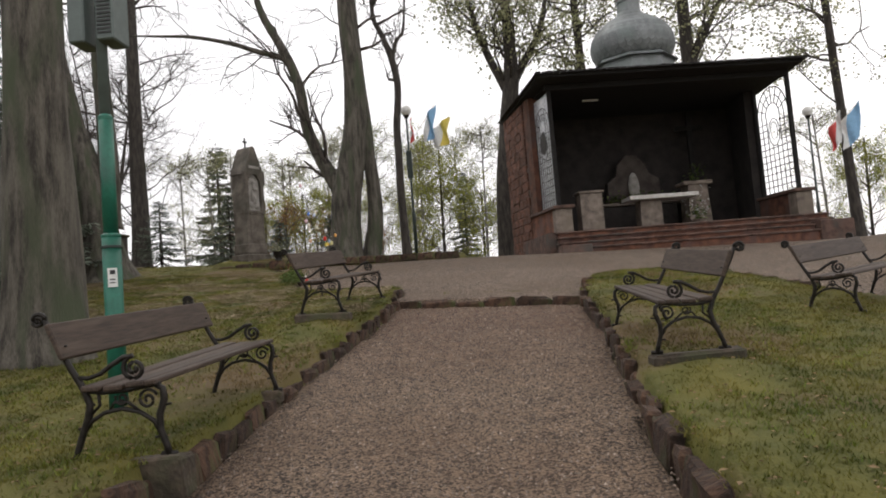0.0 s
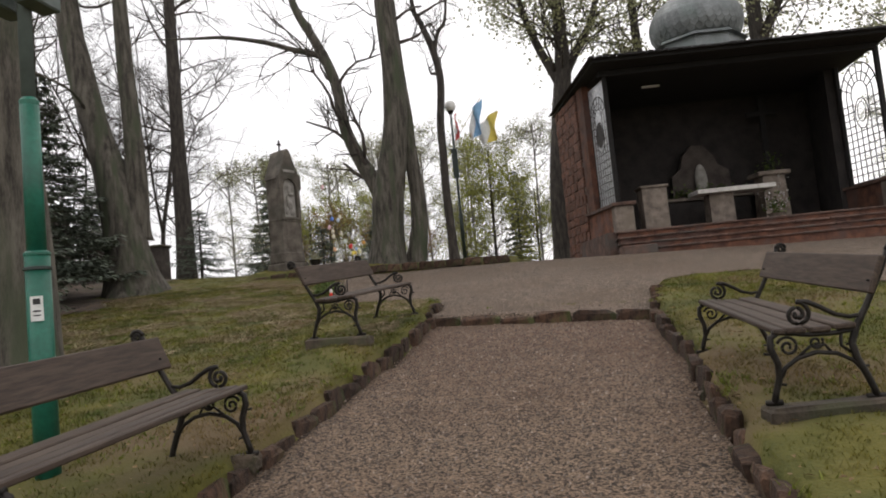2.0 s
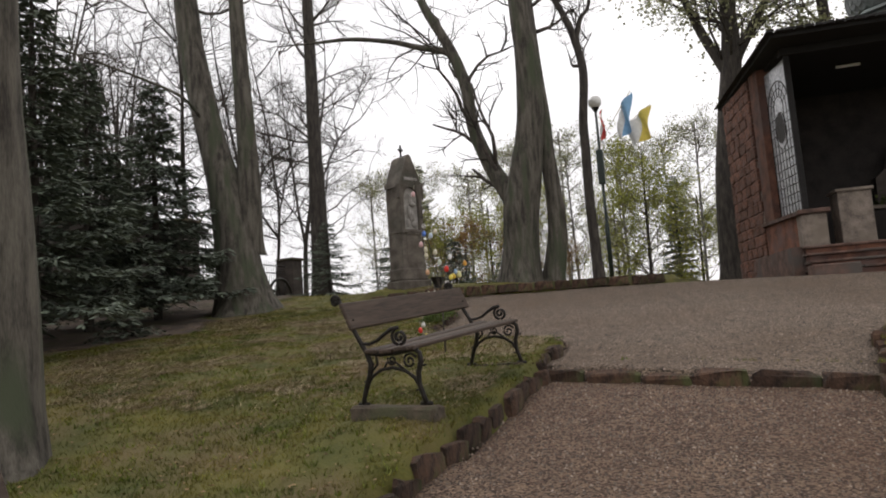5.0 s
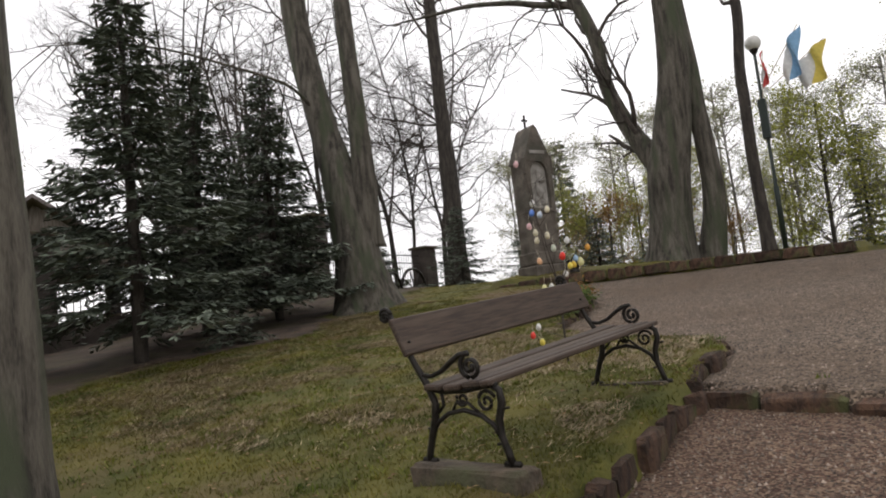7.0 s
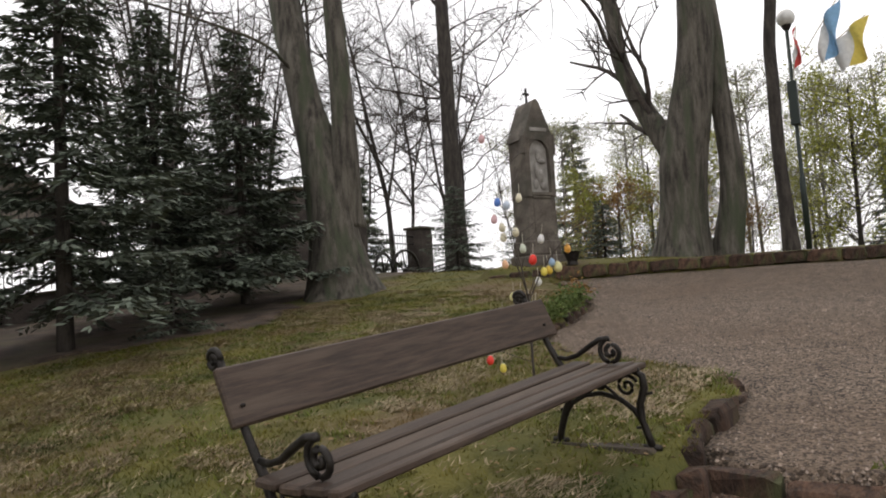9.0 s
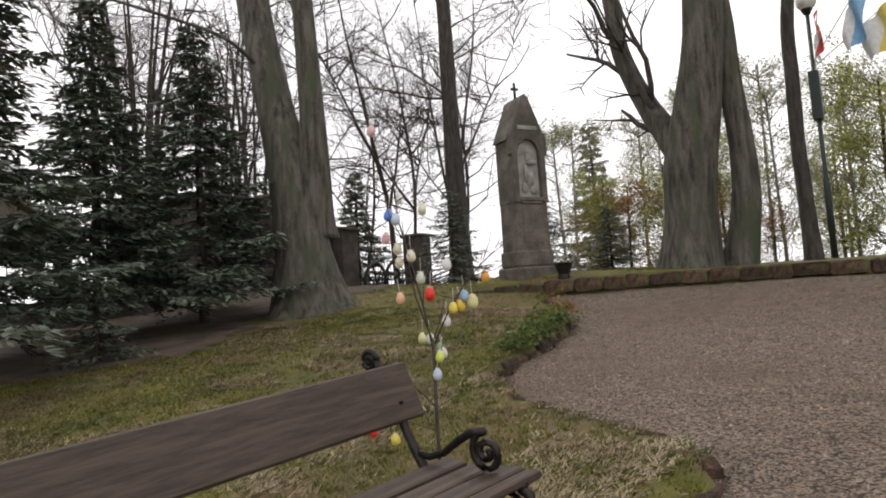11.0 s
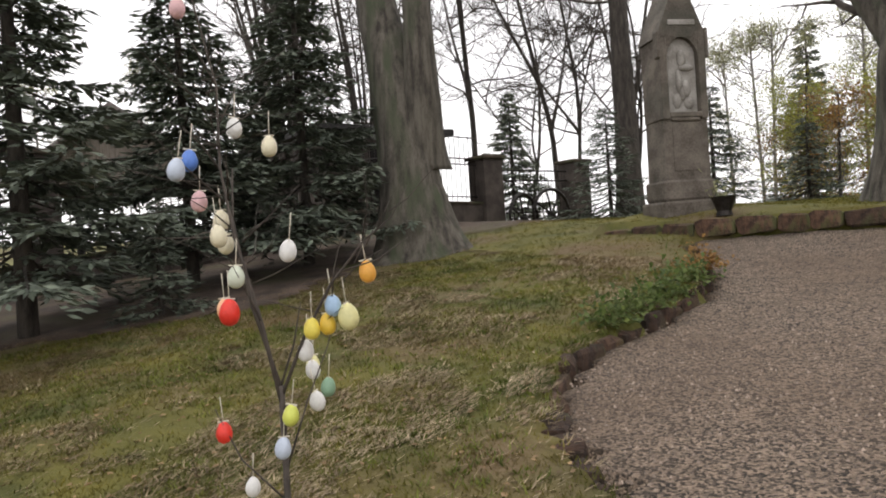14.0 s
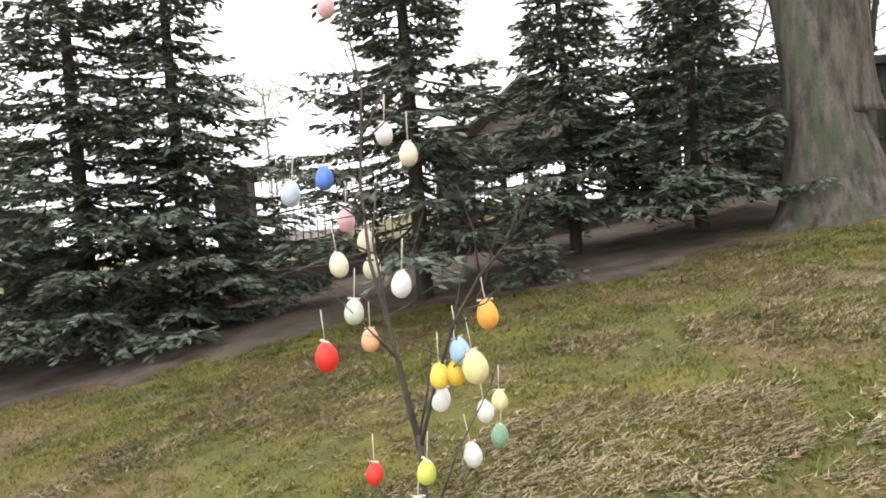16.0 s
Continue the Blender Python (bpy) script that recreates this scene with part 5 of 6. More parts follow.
spruce(-0.6, 32.5, 5.5, 1.0, 74, "narrow spruce among the young trees", bare=0.05)

# ---- fence along the lower side ----
FX = -13.0


def fence_post(y, w=0.6, h=2.2, x=FX):
    z = lawn_z(x, y)
    p = thing("fence_pillar", pose(x, y, z), "square dark brick pillar in the boundary fence", "pillar", "fence pillars")
    part("shaft", slab(-w / 2, -w / 2, -0.4, w / 2, w / 2, h, 0.015, 0.006), WALL_RENDER, p)
    part("cap", slab(-w / 2 - 0.06, -w / 2 - 0.06, h + 0.002, w / 2 + 0.06, w / 2 + 0.06, h + 0.09, 0.02), CONCRETE, p, "stone pillar cap")
    return p


def fence_panel(y0, y1, x=FX):
    """A low wall with an iron grille of pickets and scrolled tops."""
    za, zb = lawn_z(x, y0), lawn_z(x, y1)
    ym, zm = (y0 + y1) / 2, (za + zb) / 2
    root = thing("iron_fence", pose(x, ym, zm), "black iron picket fence on a low dark wall", "fence", "fence panels")
    half = (y1 - y0) / 2
    slope = (zb - za) / (y1 - y0)
    bm = bmesh.new()
    box(bm, -0.16, -half, -0.5, 0.16, half, 0.48)
    for v in bm.verts:
        v.co.z += slope * v.co.y
    part("low_wall", bm, WALL_RENDER, root, "low dark rendered wall")
    bm = bmesh.new()
    box(bm, -0.2, -half, 0.482, 0.2, half, 0.53)
    for v in bm.verts:
        v.co.z += slope * v.co.y
    part("coping", bm, CONCRETE, root, "grey wall coping")
    for h in (0.66, 1.42, 1.56, 2.06):
        tube("rail", [(0, -half, h - slope * half), (0, half, h + slope * half)], 0.016, IRON, root, 4)
    n = int(2 * half / 0.13)
    for i in range(n):
        y = -half + 2 * half * (i + 0.5) / n
        tube("picket", [(0, y, 0.56 + slope * y), (0, y, (2.12 if i % 2 else 2.02) + slope * y)], 0.0105, IRON, root, 4)
    for i in range(0, n, 2):
        y = -half + 2 * half * (i + 1) / n
        tube("ring", [(0, y + 0.05 * math.cos(a), 1.49 + slope * y + 0.05 * math.sin(a)) for a in (2 * math.pi * k / 8 for k in range(9))], 0.006, IRON, root, 3)
    return root


POSTS = [-1.5, 2.2, 5.9, 9.8, 13.6, 17.2, 19.3]
for a in POSTS:
    fence_post(a, h=1.55 if a > 19 else 2.2)
for a, b in zip(POSTS[:-1], POSTS[1:]):
    fence_panel(a + 0.28, b - 0.28)
fence_post(22.4, h=1.5)
gate = thing("iron_gate", pose(FX, 20.85, lawn_z(FX, 20.85)), "closed iron picket gate between two pillars", "gate")
for h in (0.25, 1.05, 1.3):
    tube("rail", [(0, -1.25, h), (0, 1.25, h)], 0.018, IRON, gate, 4)
for i in range(20):
    y = -1.2 + 2.4 * i / 19
    tube("picket", [(0, y, 0.1), (0, y, 1.36 + 0.1 * math.sin(math.pi * i / 19))], 0.01, IRON, gate, 4)
wheel = thing("cart_wheel", pose(-12.3, 20.75, lawn_z(-12.3, 20.75) - 0.05), "old iron-rimmed wheel standing half sunk by the gate", "wheel", "cart wheels by the gate")
tube("rim", [(0.0, 0.62 * math.cos(a), 0.22 + 0.62 * math.sin(a)) for a in (2 * math.pi * k / 24 for k in range(25))], 0.045, IRON, wheel, 6)
for k in range(8):
    a = 2 * math.pi * (k + 0.3) / 8
    tube("spoke", [(0, 0, 0.22), (0, 0.6 * math.cos(a), 0.22 + 0.6 * math.sin(a))], 0.022, IRON, wheel, 5)
part("hub", slab(-0.09, -0.09, 0.13, 0.09, 0.09, 0.31, 0.03), IRON, wheel)
copy_thing(wheel, pose(-12.5, 20.0, lawn_z(-12.5, 20.0) - 0.12, 0, 0, 14))

# a low flat-roofed shed behind the twin tree
shed = thing("shed", pose(-14.2, 16.9, lawn_z(-13, 16.9)), "low dark shed with a flat overhanging roof behind the trees", "shed")
part("wall", slab(-1.0, -1.55, -0.5, 0.55, 1.5, 2.12, 0.01), WALL_RENDER, shed)
part("roof", slab(-1.3, -1.85, 2.125, 0.85, 1.8, 2.27, 0.015), SHINGLE, shed, "flat dark roof slab")
part("door", slab(0.552, -0.4, 0.0, 0.58, 0.4, 1.9), SHADED_DARK_WOOD, shed)
# timber pavilion beyond the fence, with a pitched roof
pav = thing("pavilion", pose(-19.8, 13.3, lawn_z(-19.8, 13.3) - 0.65, 0, 0, 62), "open timber pavilion with a grey pitched roof beyond the fence", "pavilion")
for sx in (-1.8, 1.8):
    for sy in (-2.4, 0.0, 2.4):
        part("post", slab(sx - 0.08, sy - 0.08, -0.8, sx + 0.08, sy + 0.08, 2.3, 0.01), SHADED_DARK_WOOD, pav)
for s in (-1, 1):
    bm = bmesh.new()
    q = [(0.0, 4.05), (s * 2.4, 2.35), (s * 2.4, 2.25), (0.0, 3.95)]
    fa = [bm.verts.new((x, -3.0, z)) for x, z in q]
    fb = [bm.verts.new((x, 3.0, z)) for x, z in q]
    for i in range(4):
        bm.faces.new((fa[i], fa[(i + 1) % 4], fb[(i + 1) % 4], fb[i]))
    bm.faces.new(fa), bm.faces.new(fb)
    part("roof_slope", bm, ROOF_TILE, pav, "grey-brown roof slope")
for sy in (-2.55, 2.5):
    bm = bmesh.new()
    tri_ = [(-2.1, 2.3), (2.1, 2.3), (0, 3.85)]
    fa = [bm.verts.new((x, sy, z)) for x, z in tri_]
    fb = [bm.verts.new((x, sy + 0.05, z)) for x, z in tri_]
    bm.faces.new(fa), bm.faces.new(fb)
    for i in range(3):
        bm.faces.new((fa[i], fa[(i + 1) % 3], fb[(i + 1) % 3], fb[i]))
    part("gable", bm, BOARD, pav, "grey boarded gable")
part("side_rail", slab(-1.8, -2.4, 0.4, -1.72, 2.4, 0.5), SHADED_DARK_WOOD, pav)
part("table", slab(-0.6, -1.2, 0.6, 0.6, 1.2, 0.68, 0.01), SHADED_DARK_WOOD, pav)
# a distant house roof beyond the fence
house = thing("house", pose(-42, 5.5, -3.2, 0, 0, 10), "distant pale house with a grey roof in the haze", "house")
part("wall", slab(-3.5, -5, -4, 3.5, 5, 3.2), PALE_STONE, house)
bm = bmesh.new()
q = [(-4, 3.2), (4, 3.2), (0, 6.2)]
fa = [bm.verts.new((x, -5.4, z)) for x, z in q]
fb = [bm.verts.new((x, 5.4, z)) for x, z in q]
for i in range(3):
    bm.faces.new((fa[i], fa[(i + 1) % 3], fb[(i + 1) % 3], fb[i]))
bm.faces.new(fa), bm.faces.new(fb)
part("roof", bm, ROOF_TILE, house, "grey pitched roof")

# ---- the egg tree ----
EX, EY = -2.04, 9.02
EZ = stand_z(EX, EY)
sap = thing("egg_sapling", pose(EX - 0.008, EY + 0.015, EZ + 0.012), "slender bare sapling hung with painted eggs", "sapling")


def twig(pts, r0, r1, name="branch"):
    p = [Vector((x - EX, y - EY, z - EZ)) for x, y, z in pts]
    tube(name, p, taper(r0 * 0.8, r1 * 0.8, len(p)), TWIG, sap, 6)


twig([(EX, EY, EZ - 0.1), (-2.05, 9.03, 1.55), (-2.04, 9.03, 1.96)], 0.014, 0.011, "stem")
twig([(-2.04, 9.03, 1.9), (-2.06, 8.99, 2.15), (-2.09, 8.94, 2.4), (-2.14, 8.93, 2.6), (-2.18, 8.95, 2.85), (-2.22, 8.9, 3.15), (-2.22, 8.88, 3.35)], 0.0085, 0.002)
twig([(-2.04, 9.03, 1.95), (-2.1, 8.98, 2.2), (-2.12, 8.95, 2.45), (-2.15, 8.97, 2.6)], 0.007, 0.003)
twig([(-2.04, 9.03, 1.93), (-1.97, 9.08, 2.1), (-1.88, 9.13, 2.25), (-1.79, 9.19, 2.36), (-1.72, 9.24, 2.42), (-1.68, 9.27, 2.5)], 0.007, 0.0015)
twig([(-2.04, 9.03, 1.96), (-2.0, 9.06, 2.08), (-1.98, 9.08, 2.2)], 0.005, 0.0015)
twig([(-2.05, 9.03, 1.7), (-2.06, 9.12, 1.9), (-2.1, 9.22, 2.05), (-2.12, 9.26, 2.15)], 0.004, 0.0015)
twig([(-2.05, 9.03, 1.62), (-2.12, 8.93, 1.75), (-2.18, 8.88, 1.9)], 0.004, 0.0015)
twig([(-2.05, 9.03, 1.5), (-2.15, 8.85, 1.58), (-2.2, 8.68, 1.66)], 0.004, 0.0015)
for a, b in (((-2.1, 8.94, 2.42), (-1.98, 8.78, 2.5)), ((-2.12, 8.93, 2.5), (-2.05, 8.72, 2.68)), ((-2.16, 8.94, 2.7), (-2.08, 9.08, 2.84)), ((-2.1, 8.94, 2.42), (-1.9, 8.72, 2.38)),
             ((-2.15, 8.93, 2.6), (-2.15, 8.83, 2.72)), ((-2.08, 8.96, 2.38), (-1.88, 9.05, 2.52)), ((-2.12, 8.94, 2.5), (-1.95, 8.88, 2.62)), ((-2.1, 8.95, 2.4), (-2.0, 8.68, 2.4)), ((-2.18, 8.95, 2.85), (-2.3, 8.85, 3.1)), ((-2.17, 8.94, 2.72), (-2.22, 9.05, 2.92)),
             ((-1.86, 9.15, 2.28), (-1.62, 9.22, 2.36)), ((-1.8, 9.19, 2.36), (-1.7, 9.15, 2.55)), ((-2.06, 8.99, 2.15), (-1.93, 8.86, 2.34))):
    mid = tuple((p + q) / 2 + rng.uniform(-0.015, 0.015) for p, q in zip(a, b))
    twig([a, mid, b], 0.0035, 0.001, "twig")


tw = random.Random(31)
for _ in range(22):
    k = tw.uniform(0.0, 1.0)
    p = Vector((-2.07 - 0.15 * k, 8.98 - 0.08 * k, 2.25 + 0.75 * k))
    a = tw.uniform(0, 6.28)
    d = Vector((math.cos(a), math.sin(a), tw.uniform(0.0, 0.7))).normalized()
    line = wander(tw, p, d, tw.uniform(0.14, 0.38), 4, 0.16, 0.06)
    twig([tuple(q) for q in line], 0.0026, 0.0009, "twig")
for k in range(8):
    p = Vector((-1.95 + 0.03 * k, 9.09 + 0.022 * k, 2.12 + 0.045 * k))
    d = Vector((tw.uniform(-0.4, 1.0), tw.uniform(-0.6, 0.8), tw.uniform(0.1, 0.9))).normalized()
    twig([tuple(q) for q in wander(tw, p, d, tw.uniform(0.1, 0.24), 3, 0.14, 0.05)], 0.0024, 0.0009, "twig")


def egg(color, x, y, z, size=1.0, thread=0.075):
    x, y, z = x - 0.008, y + 0.015, z + 0.01 + 0.03 * min(1.0, max(0.0, (2.4 - z) / 0.6))
    root = thing("painted_egg", pose(x, y, z, rng.uniform(-8, 8), rng.uniform(-8, 8), rng.uniform(0, 360)), color.replace("pale", "pale ").replace("sky", "sky ") + " painted egg hanging by a thread from the sapling", "egg", "painted eggs")
    bm = bmesh.new()
    bmesh.ops.create_uvsphere(bm, u_segments=14, v_segments=12, radius=1)
    for v in bm.verts:
        k = v.co.z
        w = (1 - 0.14 * k) * 0.0235 * size
        v.co = Vector((v.co.x * w, v.co.y * w, k * 0.032 * size))
    part("shell", bm, EGG[color], root, "", True)
    tube("thread", [(0, 0, 0.03 * size), (0.002, 0, 0.03 * size + thread)], 0.0016, STRING, root, 4, "pale ribbon thread")
    bm = bmesh.new()
    for s in (-1, 1):
        box(bm, min(0, s * 0.018), -0.002, 0.03 * size, max(0, s * 0.018), 0.002, 0.033 * size, 0, 0.0015)
    part("bow", bm, STRING, root)
    return root


for c, spots in (
    ("white", ((-2.19, 9.0, 2.73), (-1.91, 9.02, 2.345), (-1.99, 9.09, 2.04), (-2.2, 9.21, 1.94), (-2.08, 9.16, 1.86), (-2.29, 9.02, 1.58))),
    ("cream", ((-2.08, 9.06, 2.66), (-2.16, 8.93, 2.45), (-2.02, 8.87, 2.4), (-2.16, 8.94, 2.38))),
    ("paleblue", ((-2.02, 8.77, 2.58), (-2.01, 9.01, 1.76))), ("blue", ((-2.13, 8.84, 2.62),)), ("pink", ((-2.19, 8.88, 2.51), (-2.24, 8.87, 3.09))),
    ("mint", ((-1.99, 8.9, 2.28),)), ("green", ((-2.16, 9.24, 1.88),)), ("red", ((-1.89, 8.84, 2.19), (-2.17, 8.9, 1.8), (-2.19, 8.7, 1.52))), ("peach", ((-2.15, 8.92, 2.18),)),
    ("orange", ((-1.8, 9.2, 2.27),)), ("skyblue", ((-1.9, 9.14, 2.175),)), ("yellow", ((-1.94, 9.09, 2.11), (-2.19, 8.86, 1.45))), ("gold", ((-1.92, 9.13, 2.12),)),
    ("paleyellow", ((-1.87, 9.17, 2.14), (-2.3, 9.26, 1.94))), ("lime", ((-2.01, 9.04, 1.85),))):
    for x, y, z in spots:
        egg(c, x, y, z, 1.25 if c == "paleyellow" and z > 2 else (1.12 if c == "red" and z > 2 else 1.0))
# ---- plants at the yard's edge, kerb stones, wall stones, bricks, grass ----
for i, (x, y) in enumerate(((-3.55, 12.3), (-3.62, 12.75), (-3.72, 13.2), (-3.85, 13.75), (-4.05, 14.2))):
    pl = thing("edging_plant", pose(x, y, stand_z(x, y)), "low leafy green plant behind the kerb", "plant", "edging plants")
    leaf_cluster("foliage", pl, PLANT if i < 4 else RUSSET_LEAF, 260, 0.06, (0.11, 0.13, 0.1), 80 + i)


def along(line, step, seed):
    """Points along a line at uneven steps: place, heading and length."""
    r = random.Random(seed)
    out = []
    for (xa, ya), (xb, yb) in zip(line, line[1:]):
        n = max(1, round(math.hypot(xb - xa, yb - ya) / step))
        cuts = [0.0] + sorted((i + r.uniform(-0.22, 0.22)) / n for i in range(1, n)) + [1.0]
        ang = math.degrees(math.atan2(yb - ya, xb - xa))
        for s, e in zip(cuts, cuts[1:]):
            k = (s + e) / 2
            out.append((xa + (xb - xa) * k, ya + (yb - ya) * k, ang, (e - s) * math.hypot(xb - xa, yb - ya)))
    return out


def stone_meshes(mat, count, w, h, seed):
    """A few rough stones, one metre long, to be stretched to length."""
    r = random.Random(seed)
    made = []
    for _ in range(count):
        bm = bmesh.new()
        vs = bmesh.ops.create_cube(bm, size=1)["verts"]
        bmesh.ops.bevel(bm, geom=bm.edges[:], offset=0.13, segments=1, affect="EDGES")
        for v in bm.verts:
            v.co = Vector((v.co.x * 0.97 + r.uniform(-1, 1) * 0.055, v.co.y * w * (1 + r.uniform(-0.3, 0.3)), v.co.z * h * (1 + r.uniform(-0.14, 0.14))))
        me = bpy.data.meshes.new("kerb_stone")
        bm.to_mesh(me)
        bm.free()
        me.materials.append(mat)
        made.append(me)
    return made


KERB_MESHES = stone_meshes(SANDSTONE, 12, 0.105, 0.26, 5)


def kerb(name, line, top, label, seed, step=0.34, wide=1.0):
    r = random.Random(seed)
    root = tagged(new(name), label, "kerb", kind="structure")
    for x, y, ang, ln in along(line, step, seed):
        ob = new("kerb_stone", r.choice(KERB_MESHES))
        ob.parent = root
        ob.matrix_local = pose(x + r.uniform(-0.02, 0.02), y, top(x, y) - 0.145 + r.uniform(-0.045, 0.025), r.uniform(-10, 10), r.uniform(-7, 7), ang + r.uniform(-6, 6)) @ Matrix.Diagonal((ln * 1.0, wide * r.uniform(0.75, 1.45), r.uniform(0.88, 1.1), 1))
    return root


kerb("kerb_path_west", [(x + 0.025, y) for x, y in KERB_LEFT], lambda x, y: lawn_z(x, y) - 0.02, "uneven red sandstone kerb along the gravel path", 1, 0.3, 0.82)
kerb("kerb_path_east", [(x - 0.025, y) for x, y in KERB_RIGHT], lambda x, y: lawn_z(x, y) - 0.025, "uneven red sandstone kerb along the gravel path", 2, 0.3, 0.82)
kerb("kerb_step", STEP_LINE, lambda x, y: 1.12 - 0.055 * x, "row of sandstone edging stones forming a step", 3, 0.4)
kerb("kerb_yard_west", [(-0.76, 8.2)] + KERB_CURVE, lambda x, y: lawn_z(x, y) + 0.012, "curving sandstone kerb between lawn and yard", 4, 0.3, 1.05)
kerb("kerb_yard_east", [(1.98, 7.78)] + KERB_ISLAND, lambda x, y: lawn_z(x, y) + 0.005, "curving sandstone kerb round the lawn island", 5, 0.32, 1.05)
r = random.Random(9)
wall_low = tagged(new("wall_low"), "low dry-stone retaining wall of brown sandstone blocks", "wall", kind="structure")
for course in range(1):
    for x, y, ang, ln in along(WALL_LINE, 0.42, 20 + course):
        z = lawn_z(max(x, -5), y) - 0.06
        ob = new("wall_stone", r.choice(KERB_MESHES))
        ob.parent = wall_low
        ob.matrix_local = pose(x, y, z + 0.09, r.uniform(-4, 4), r.uniform(-2, 2), ang + r.uniform(-3, 3)) @ Matrix.Diagonal((ln, 1.7, 0.78, 1))

# sandstone blocks of the chapel's outer side wall
BLOCKS = stone_meshes(BRICK, 6, 0.07, 1.0, 12)
w, a, d = WALL_L
nrm = Vector((d.y, -d.x, 0))
ang = math.degrees(math.atan2(d.y, d.x))
z, row = FLOOR - 0.9, 0
while z < 4.05:
    h = r.uniform(0.2, 0.27)
    s = -0.15 * (row % 2)
    while s < 1.95:
        ln = r.uniform(0.3, 0.5)
        e = min(s + ln, 1.98)
        s0 = max(s, 0.0)
        if e - s0 > 0.08:
            ob = new("block", r.choice(BLOCKS))
            ob.parent = w
            p = a + d * (s0 + e) / 2 - nrm * -0.0
            ob.matrix_local = pose(p.x, p.y, z + h / 2, 0, 0, ang) @ Matrix.Diagonal((e - s0 - 0.005, r.uniform(0.7, 1.2), h - 0.005, 1))
        s += ln
    z += h
    row += 1

# grass blades, dry leaves and loose chips near the walk
rs = np.random.RandomState(4)


def scatter(name, n, x0, x1, y0, y1, where, build, mat, label, category):
    v, f = [], []
    xs, ys = rs.uniform(x0, x1, n), rs.uniform(y0, y1, n)
    for x, y in zip(xs, ys):
        if where(x, y):
            build(v, f, float(x), float(y))
    return tagged(raw(name, v, f, mat), label, category, kind="stuff")


def on_lawn(x, y):
    return not inside(x, y, PATH_AREA) and not inside(x, y, YARD_AREA)


def tuft(v, f, x, y):
    z = stand_z(x, y) + rough(x, y) - 0.005
    dens = noise.noise((x * 0.8, y * 0.8, 5.0)) + 0.6 * noise.noise((x * 2.6, y * 2.6, 1.0))
    if dens < -0.28 and rng.random() < 0.75:
        return
    for _ in range(4):
        h = rng.uniform(0.012, 0.036) * (1 + 0.5 * max(0, dens))
        a = rng.uniform(0, 6.28)
        px, py = x + rng.uniform(-0.04, 0.04), y + rng.uniform(-0.04, 0.04)
        cx, cy = math.cos(a), math.sin(a)
        b = len(v)
        v += [(px - cy * 0.004, py + cx * 0.004, z), (px + cy * 0.004, py - cx * 0.004, z), (px + cx * h * 0.9, py + cy * h * 0.9, z + h)]
        f.append((b, b + 1, b + 2))


def dead_leaf(v, f, x, y):
    z = stand_z(x, y) + rough(x, y) + rng.uniform(0.008, 0.02)
    a, s = rng.uniform(0, 6.28), rng.uniform(0.012, 0.028)
    c, q = math.cos(a) * s, math.sin(a) * s
    b = len(v)
    v += [(x + c, y + q, z), (x - q * 0.5, y + c * 0.5, z + rng.uniform(0, 0.012)), (x - c, y - q, z + 0.004), (x + q * 0.5, y - c * 0.5, z + rng.uniform(0, 0.012))]
    f.append((b, b + 1, b + 2, b + 3))


def chip(v, f, x, y):
    z = stand_z(x, y) + rough(x, y, 0.012)
    s = rng.uniform(0.005, 0.012)
    b = len(v)
    v += [(x + rng.uniform(-1, 1) * s * 0.3, y + rng.uniform(-1, 1) * s * 0.3, z + s * 1.1)]
    for k in range(4):
        a = 1.57 * k + rng.uniform(-0.5, 0.5)
        v.append((x + math.cos(a) * s * rng.uniform(0.8, 1.4), y + math.sin(a) * s * rng.uniform(0.8, 1.4), z - 0.003))
    for k in range(4):
        f.append((b, b + 1 + k, b + 1 + (k + 1) % 4))


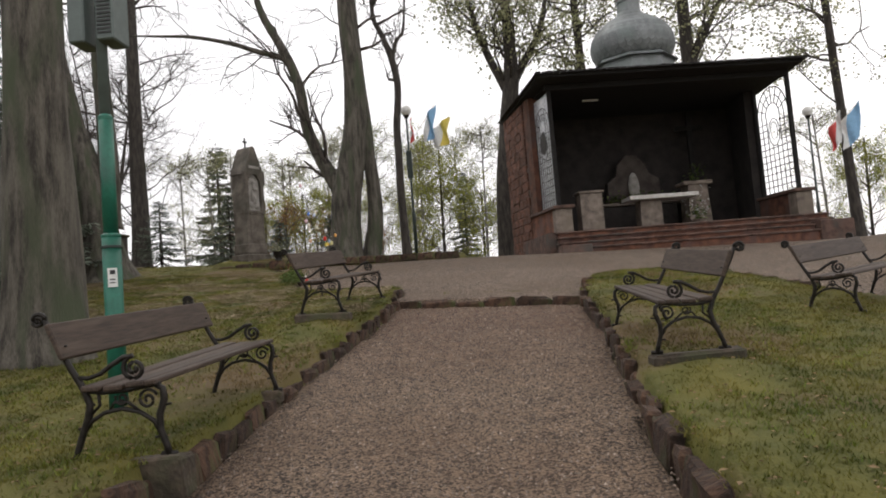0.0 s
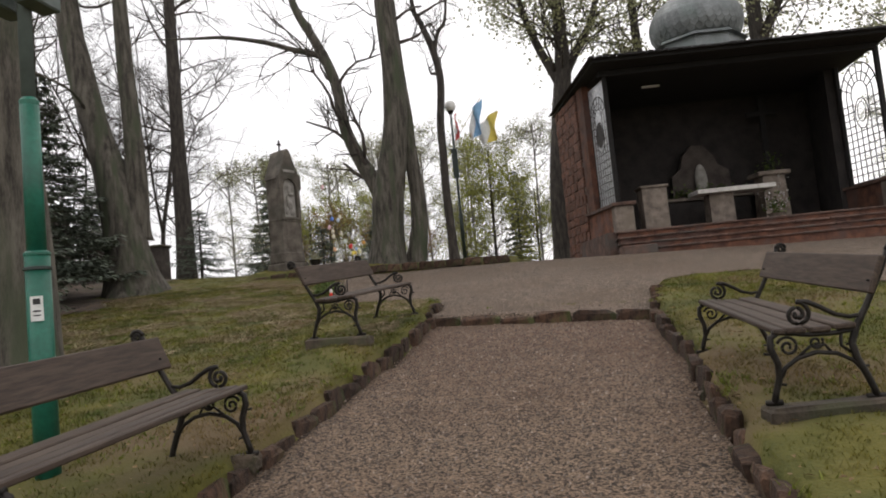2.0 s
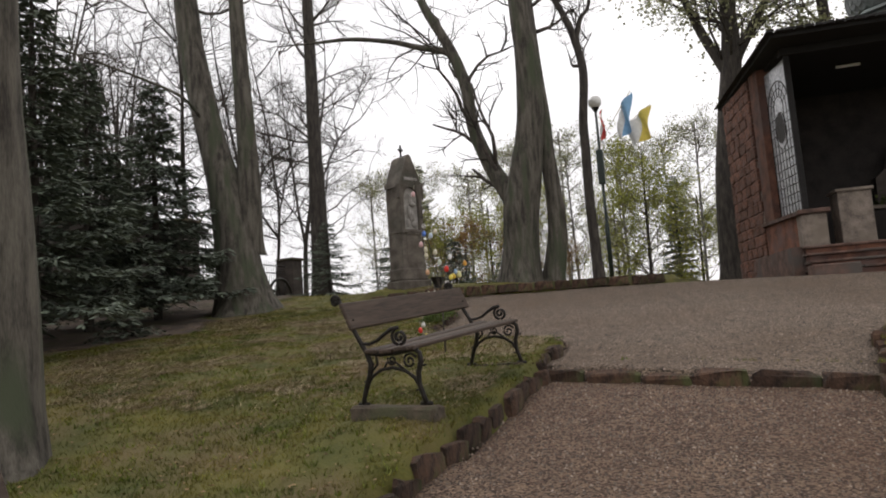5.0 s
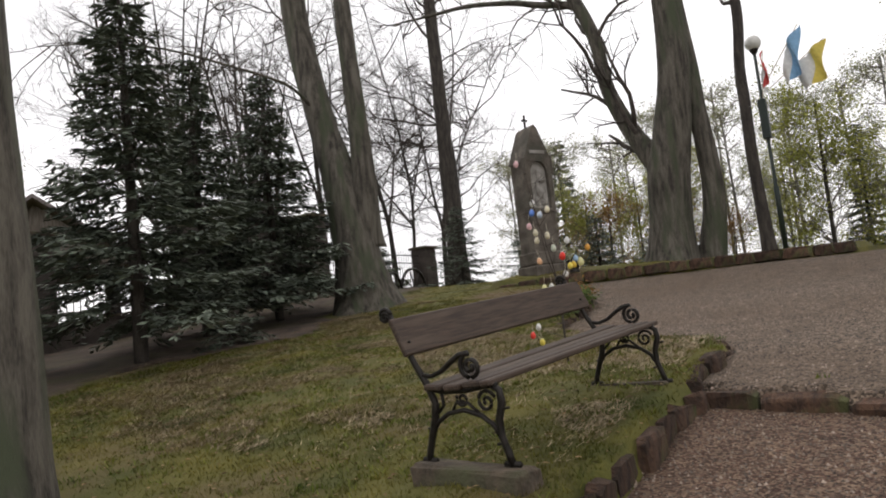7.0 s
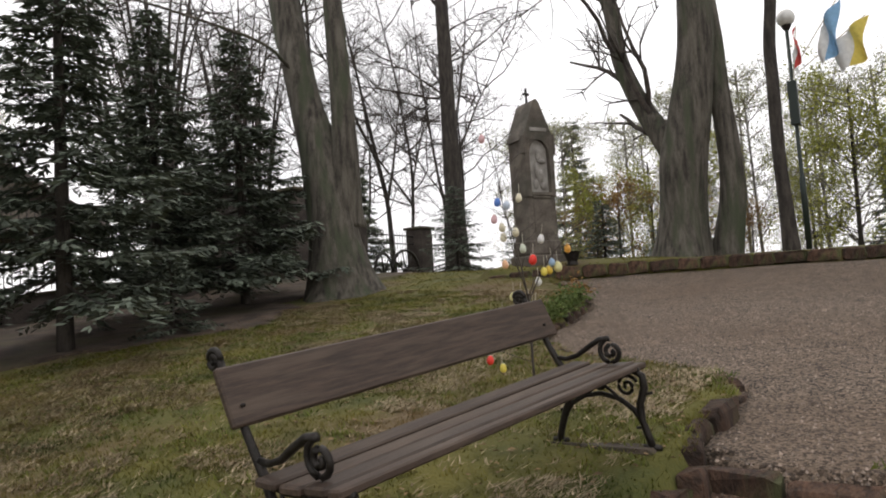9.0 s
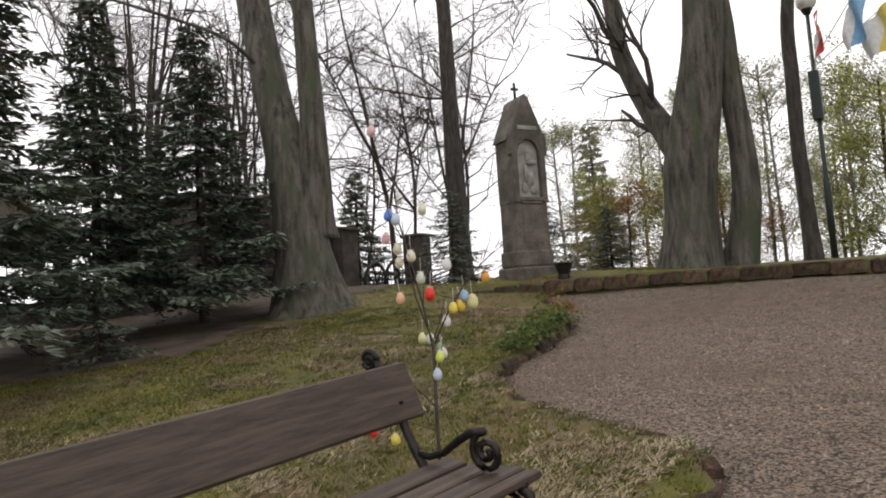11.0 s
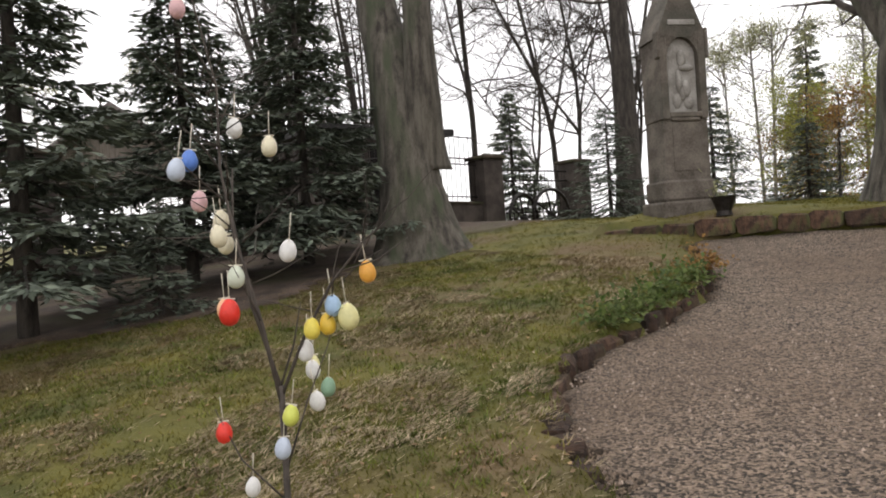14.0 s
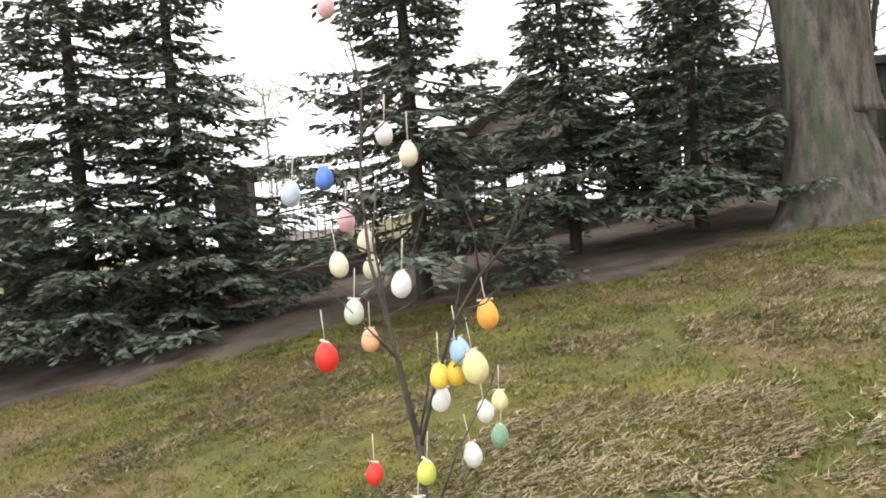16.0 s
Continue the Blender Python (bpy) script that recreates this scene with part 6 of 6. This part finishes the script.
def straw(v, f, x, y):
    """Flattened dead grass, thick in patches."""
    dens = noise.noise((x * 0.7, y * 0.7, 9.0)) + 0.5 * noise.noise((x * 2.2, y * 2.2, 3.0))
    if dens < 0.08 and rng.random() < 0.93:
        return
    z = stand_z(x, y) + rough(x, y) + 0.004
    for _ in range(4):
        a, ln = rng.gauss(0.6, 0.9), rng.uniform(0.03, 0.1)
        px, py = x + rng.uniform(-0.05, 0.05), y + rng.uniform(-0.05, 0.05)
        c, s = math.cos(a), math.sin(a)
        b = len(v)
        v += [(px - s * 0.004, py + c * 0.004, z), (px + s * 0.004, py - c * 0.004, z), (px + c * ln, py + s * ln, z + rng.uniform(0.012, 0.035))]
        f.append((b, b + 1, b + 2))


def clump(v, f, x, y):
    """A taller fresh tuft standing out of the turf."""
    if noise.noise((x * 1.1, y * 1.1, 7.0)) < -0.05:
        return
    z = stand_z(x, y) + rough(x, y) - 0.005
    for _ in range(9):
        a, h = rng.uniform(0, 6.28), rng.uniform(0.025, 0.065)
        px, py = x + rng.gauss(0, 0.025), y + rng.gauss(0, 0.025)
        c, s = math.cos(a), math.sin(a)
        b = len(v)
        v += [(px - s * 0.006, py + c * 0.006, z), (px + s * 0.006, py - c * 0.006, z), (px + c * h * 0.8, py + s * h * 0.8, z + h * 0.8)]
        f.append((b, b + 1, b + 2))


scatter("grass", 130000, -8.0, 5.0, -0.5, 14.5, on_lawn, tuft, BLADE, "short patchy spring grass", "grass")
scatter("grass", 26000, -12.0, -3.5, 13.5, 24, on_lawn, tuft, BLADE, "short patchy spring grass", "grass")
scatter("dead_grass", 52000, -8.5, -1.0, 6.6, 14.5, on_lawn, straw, STRAW, "matted straw-coloured dead grass in patches", "grass")
scatter("grass_tufts", 9000, -8.0, 4.0, 0.5, 14.0, on_lawn, clump, TUFT, "fresh green tufts standing out of the turf", "grass")
scatter("fallen_leaves", 13000, -8.5, 5.5, -1.5, 14.5, on_lawn, dead_leaf, LITTER, "scattered dry brown leaves on the lawn", "leaves")
scatter("loose_chips", 42000, -4.5, 3.5, 0.2, 13.5, lambda x, y: not on_lawn(x, y), chip, CHIP, "loose angular gravel chips", "gravel")
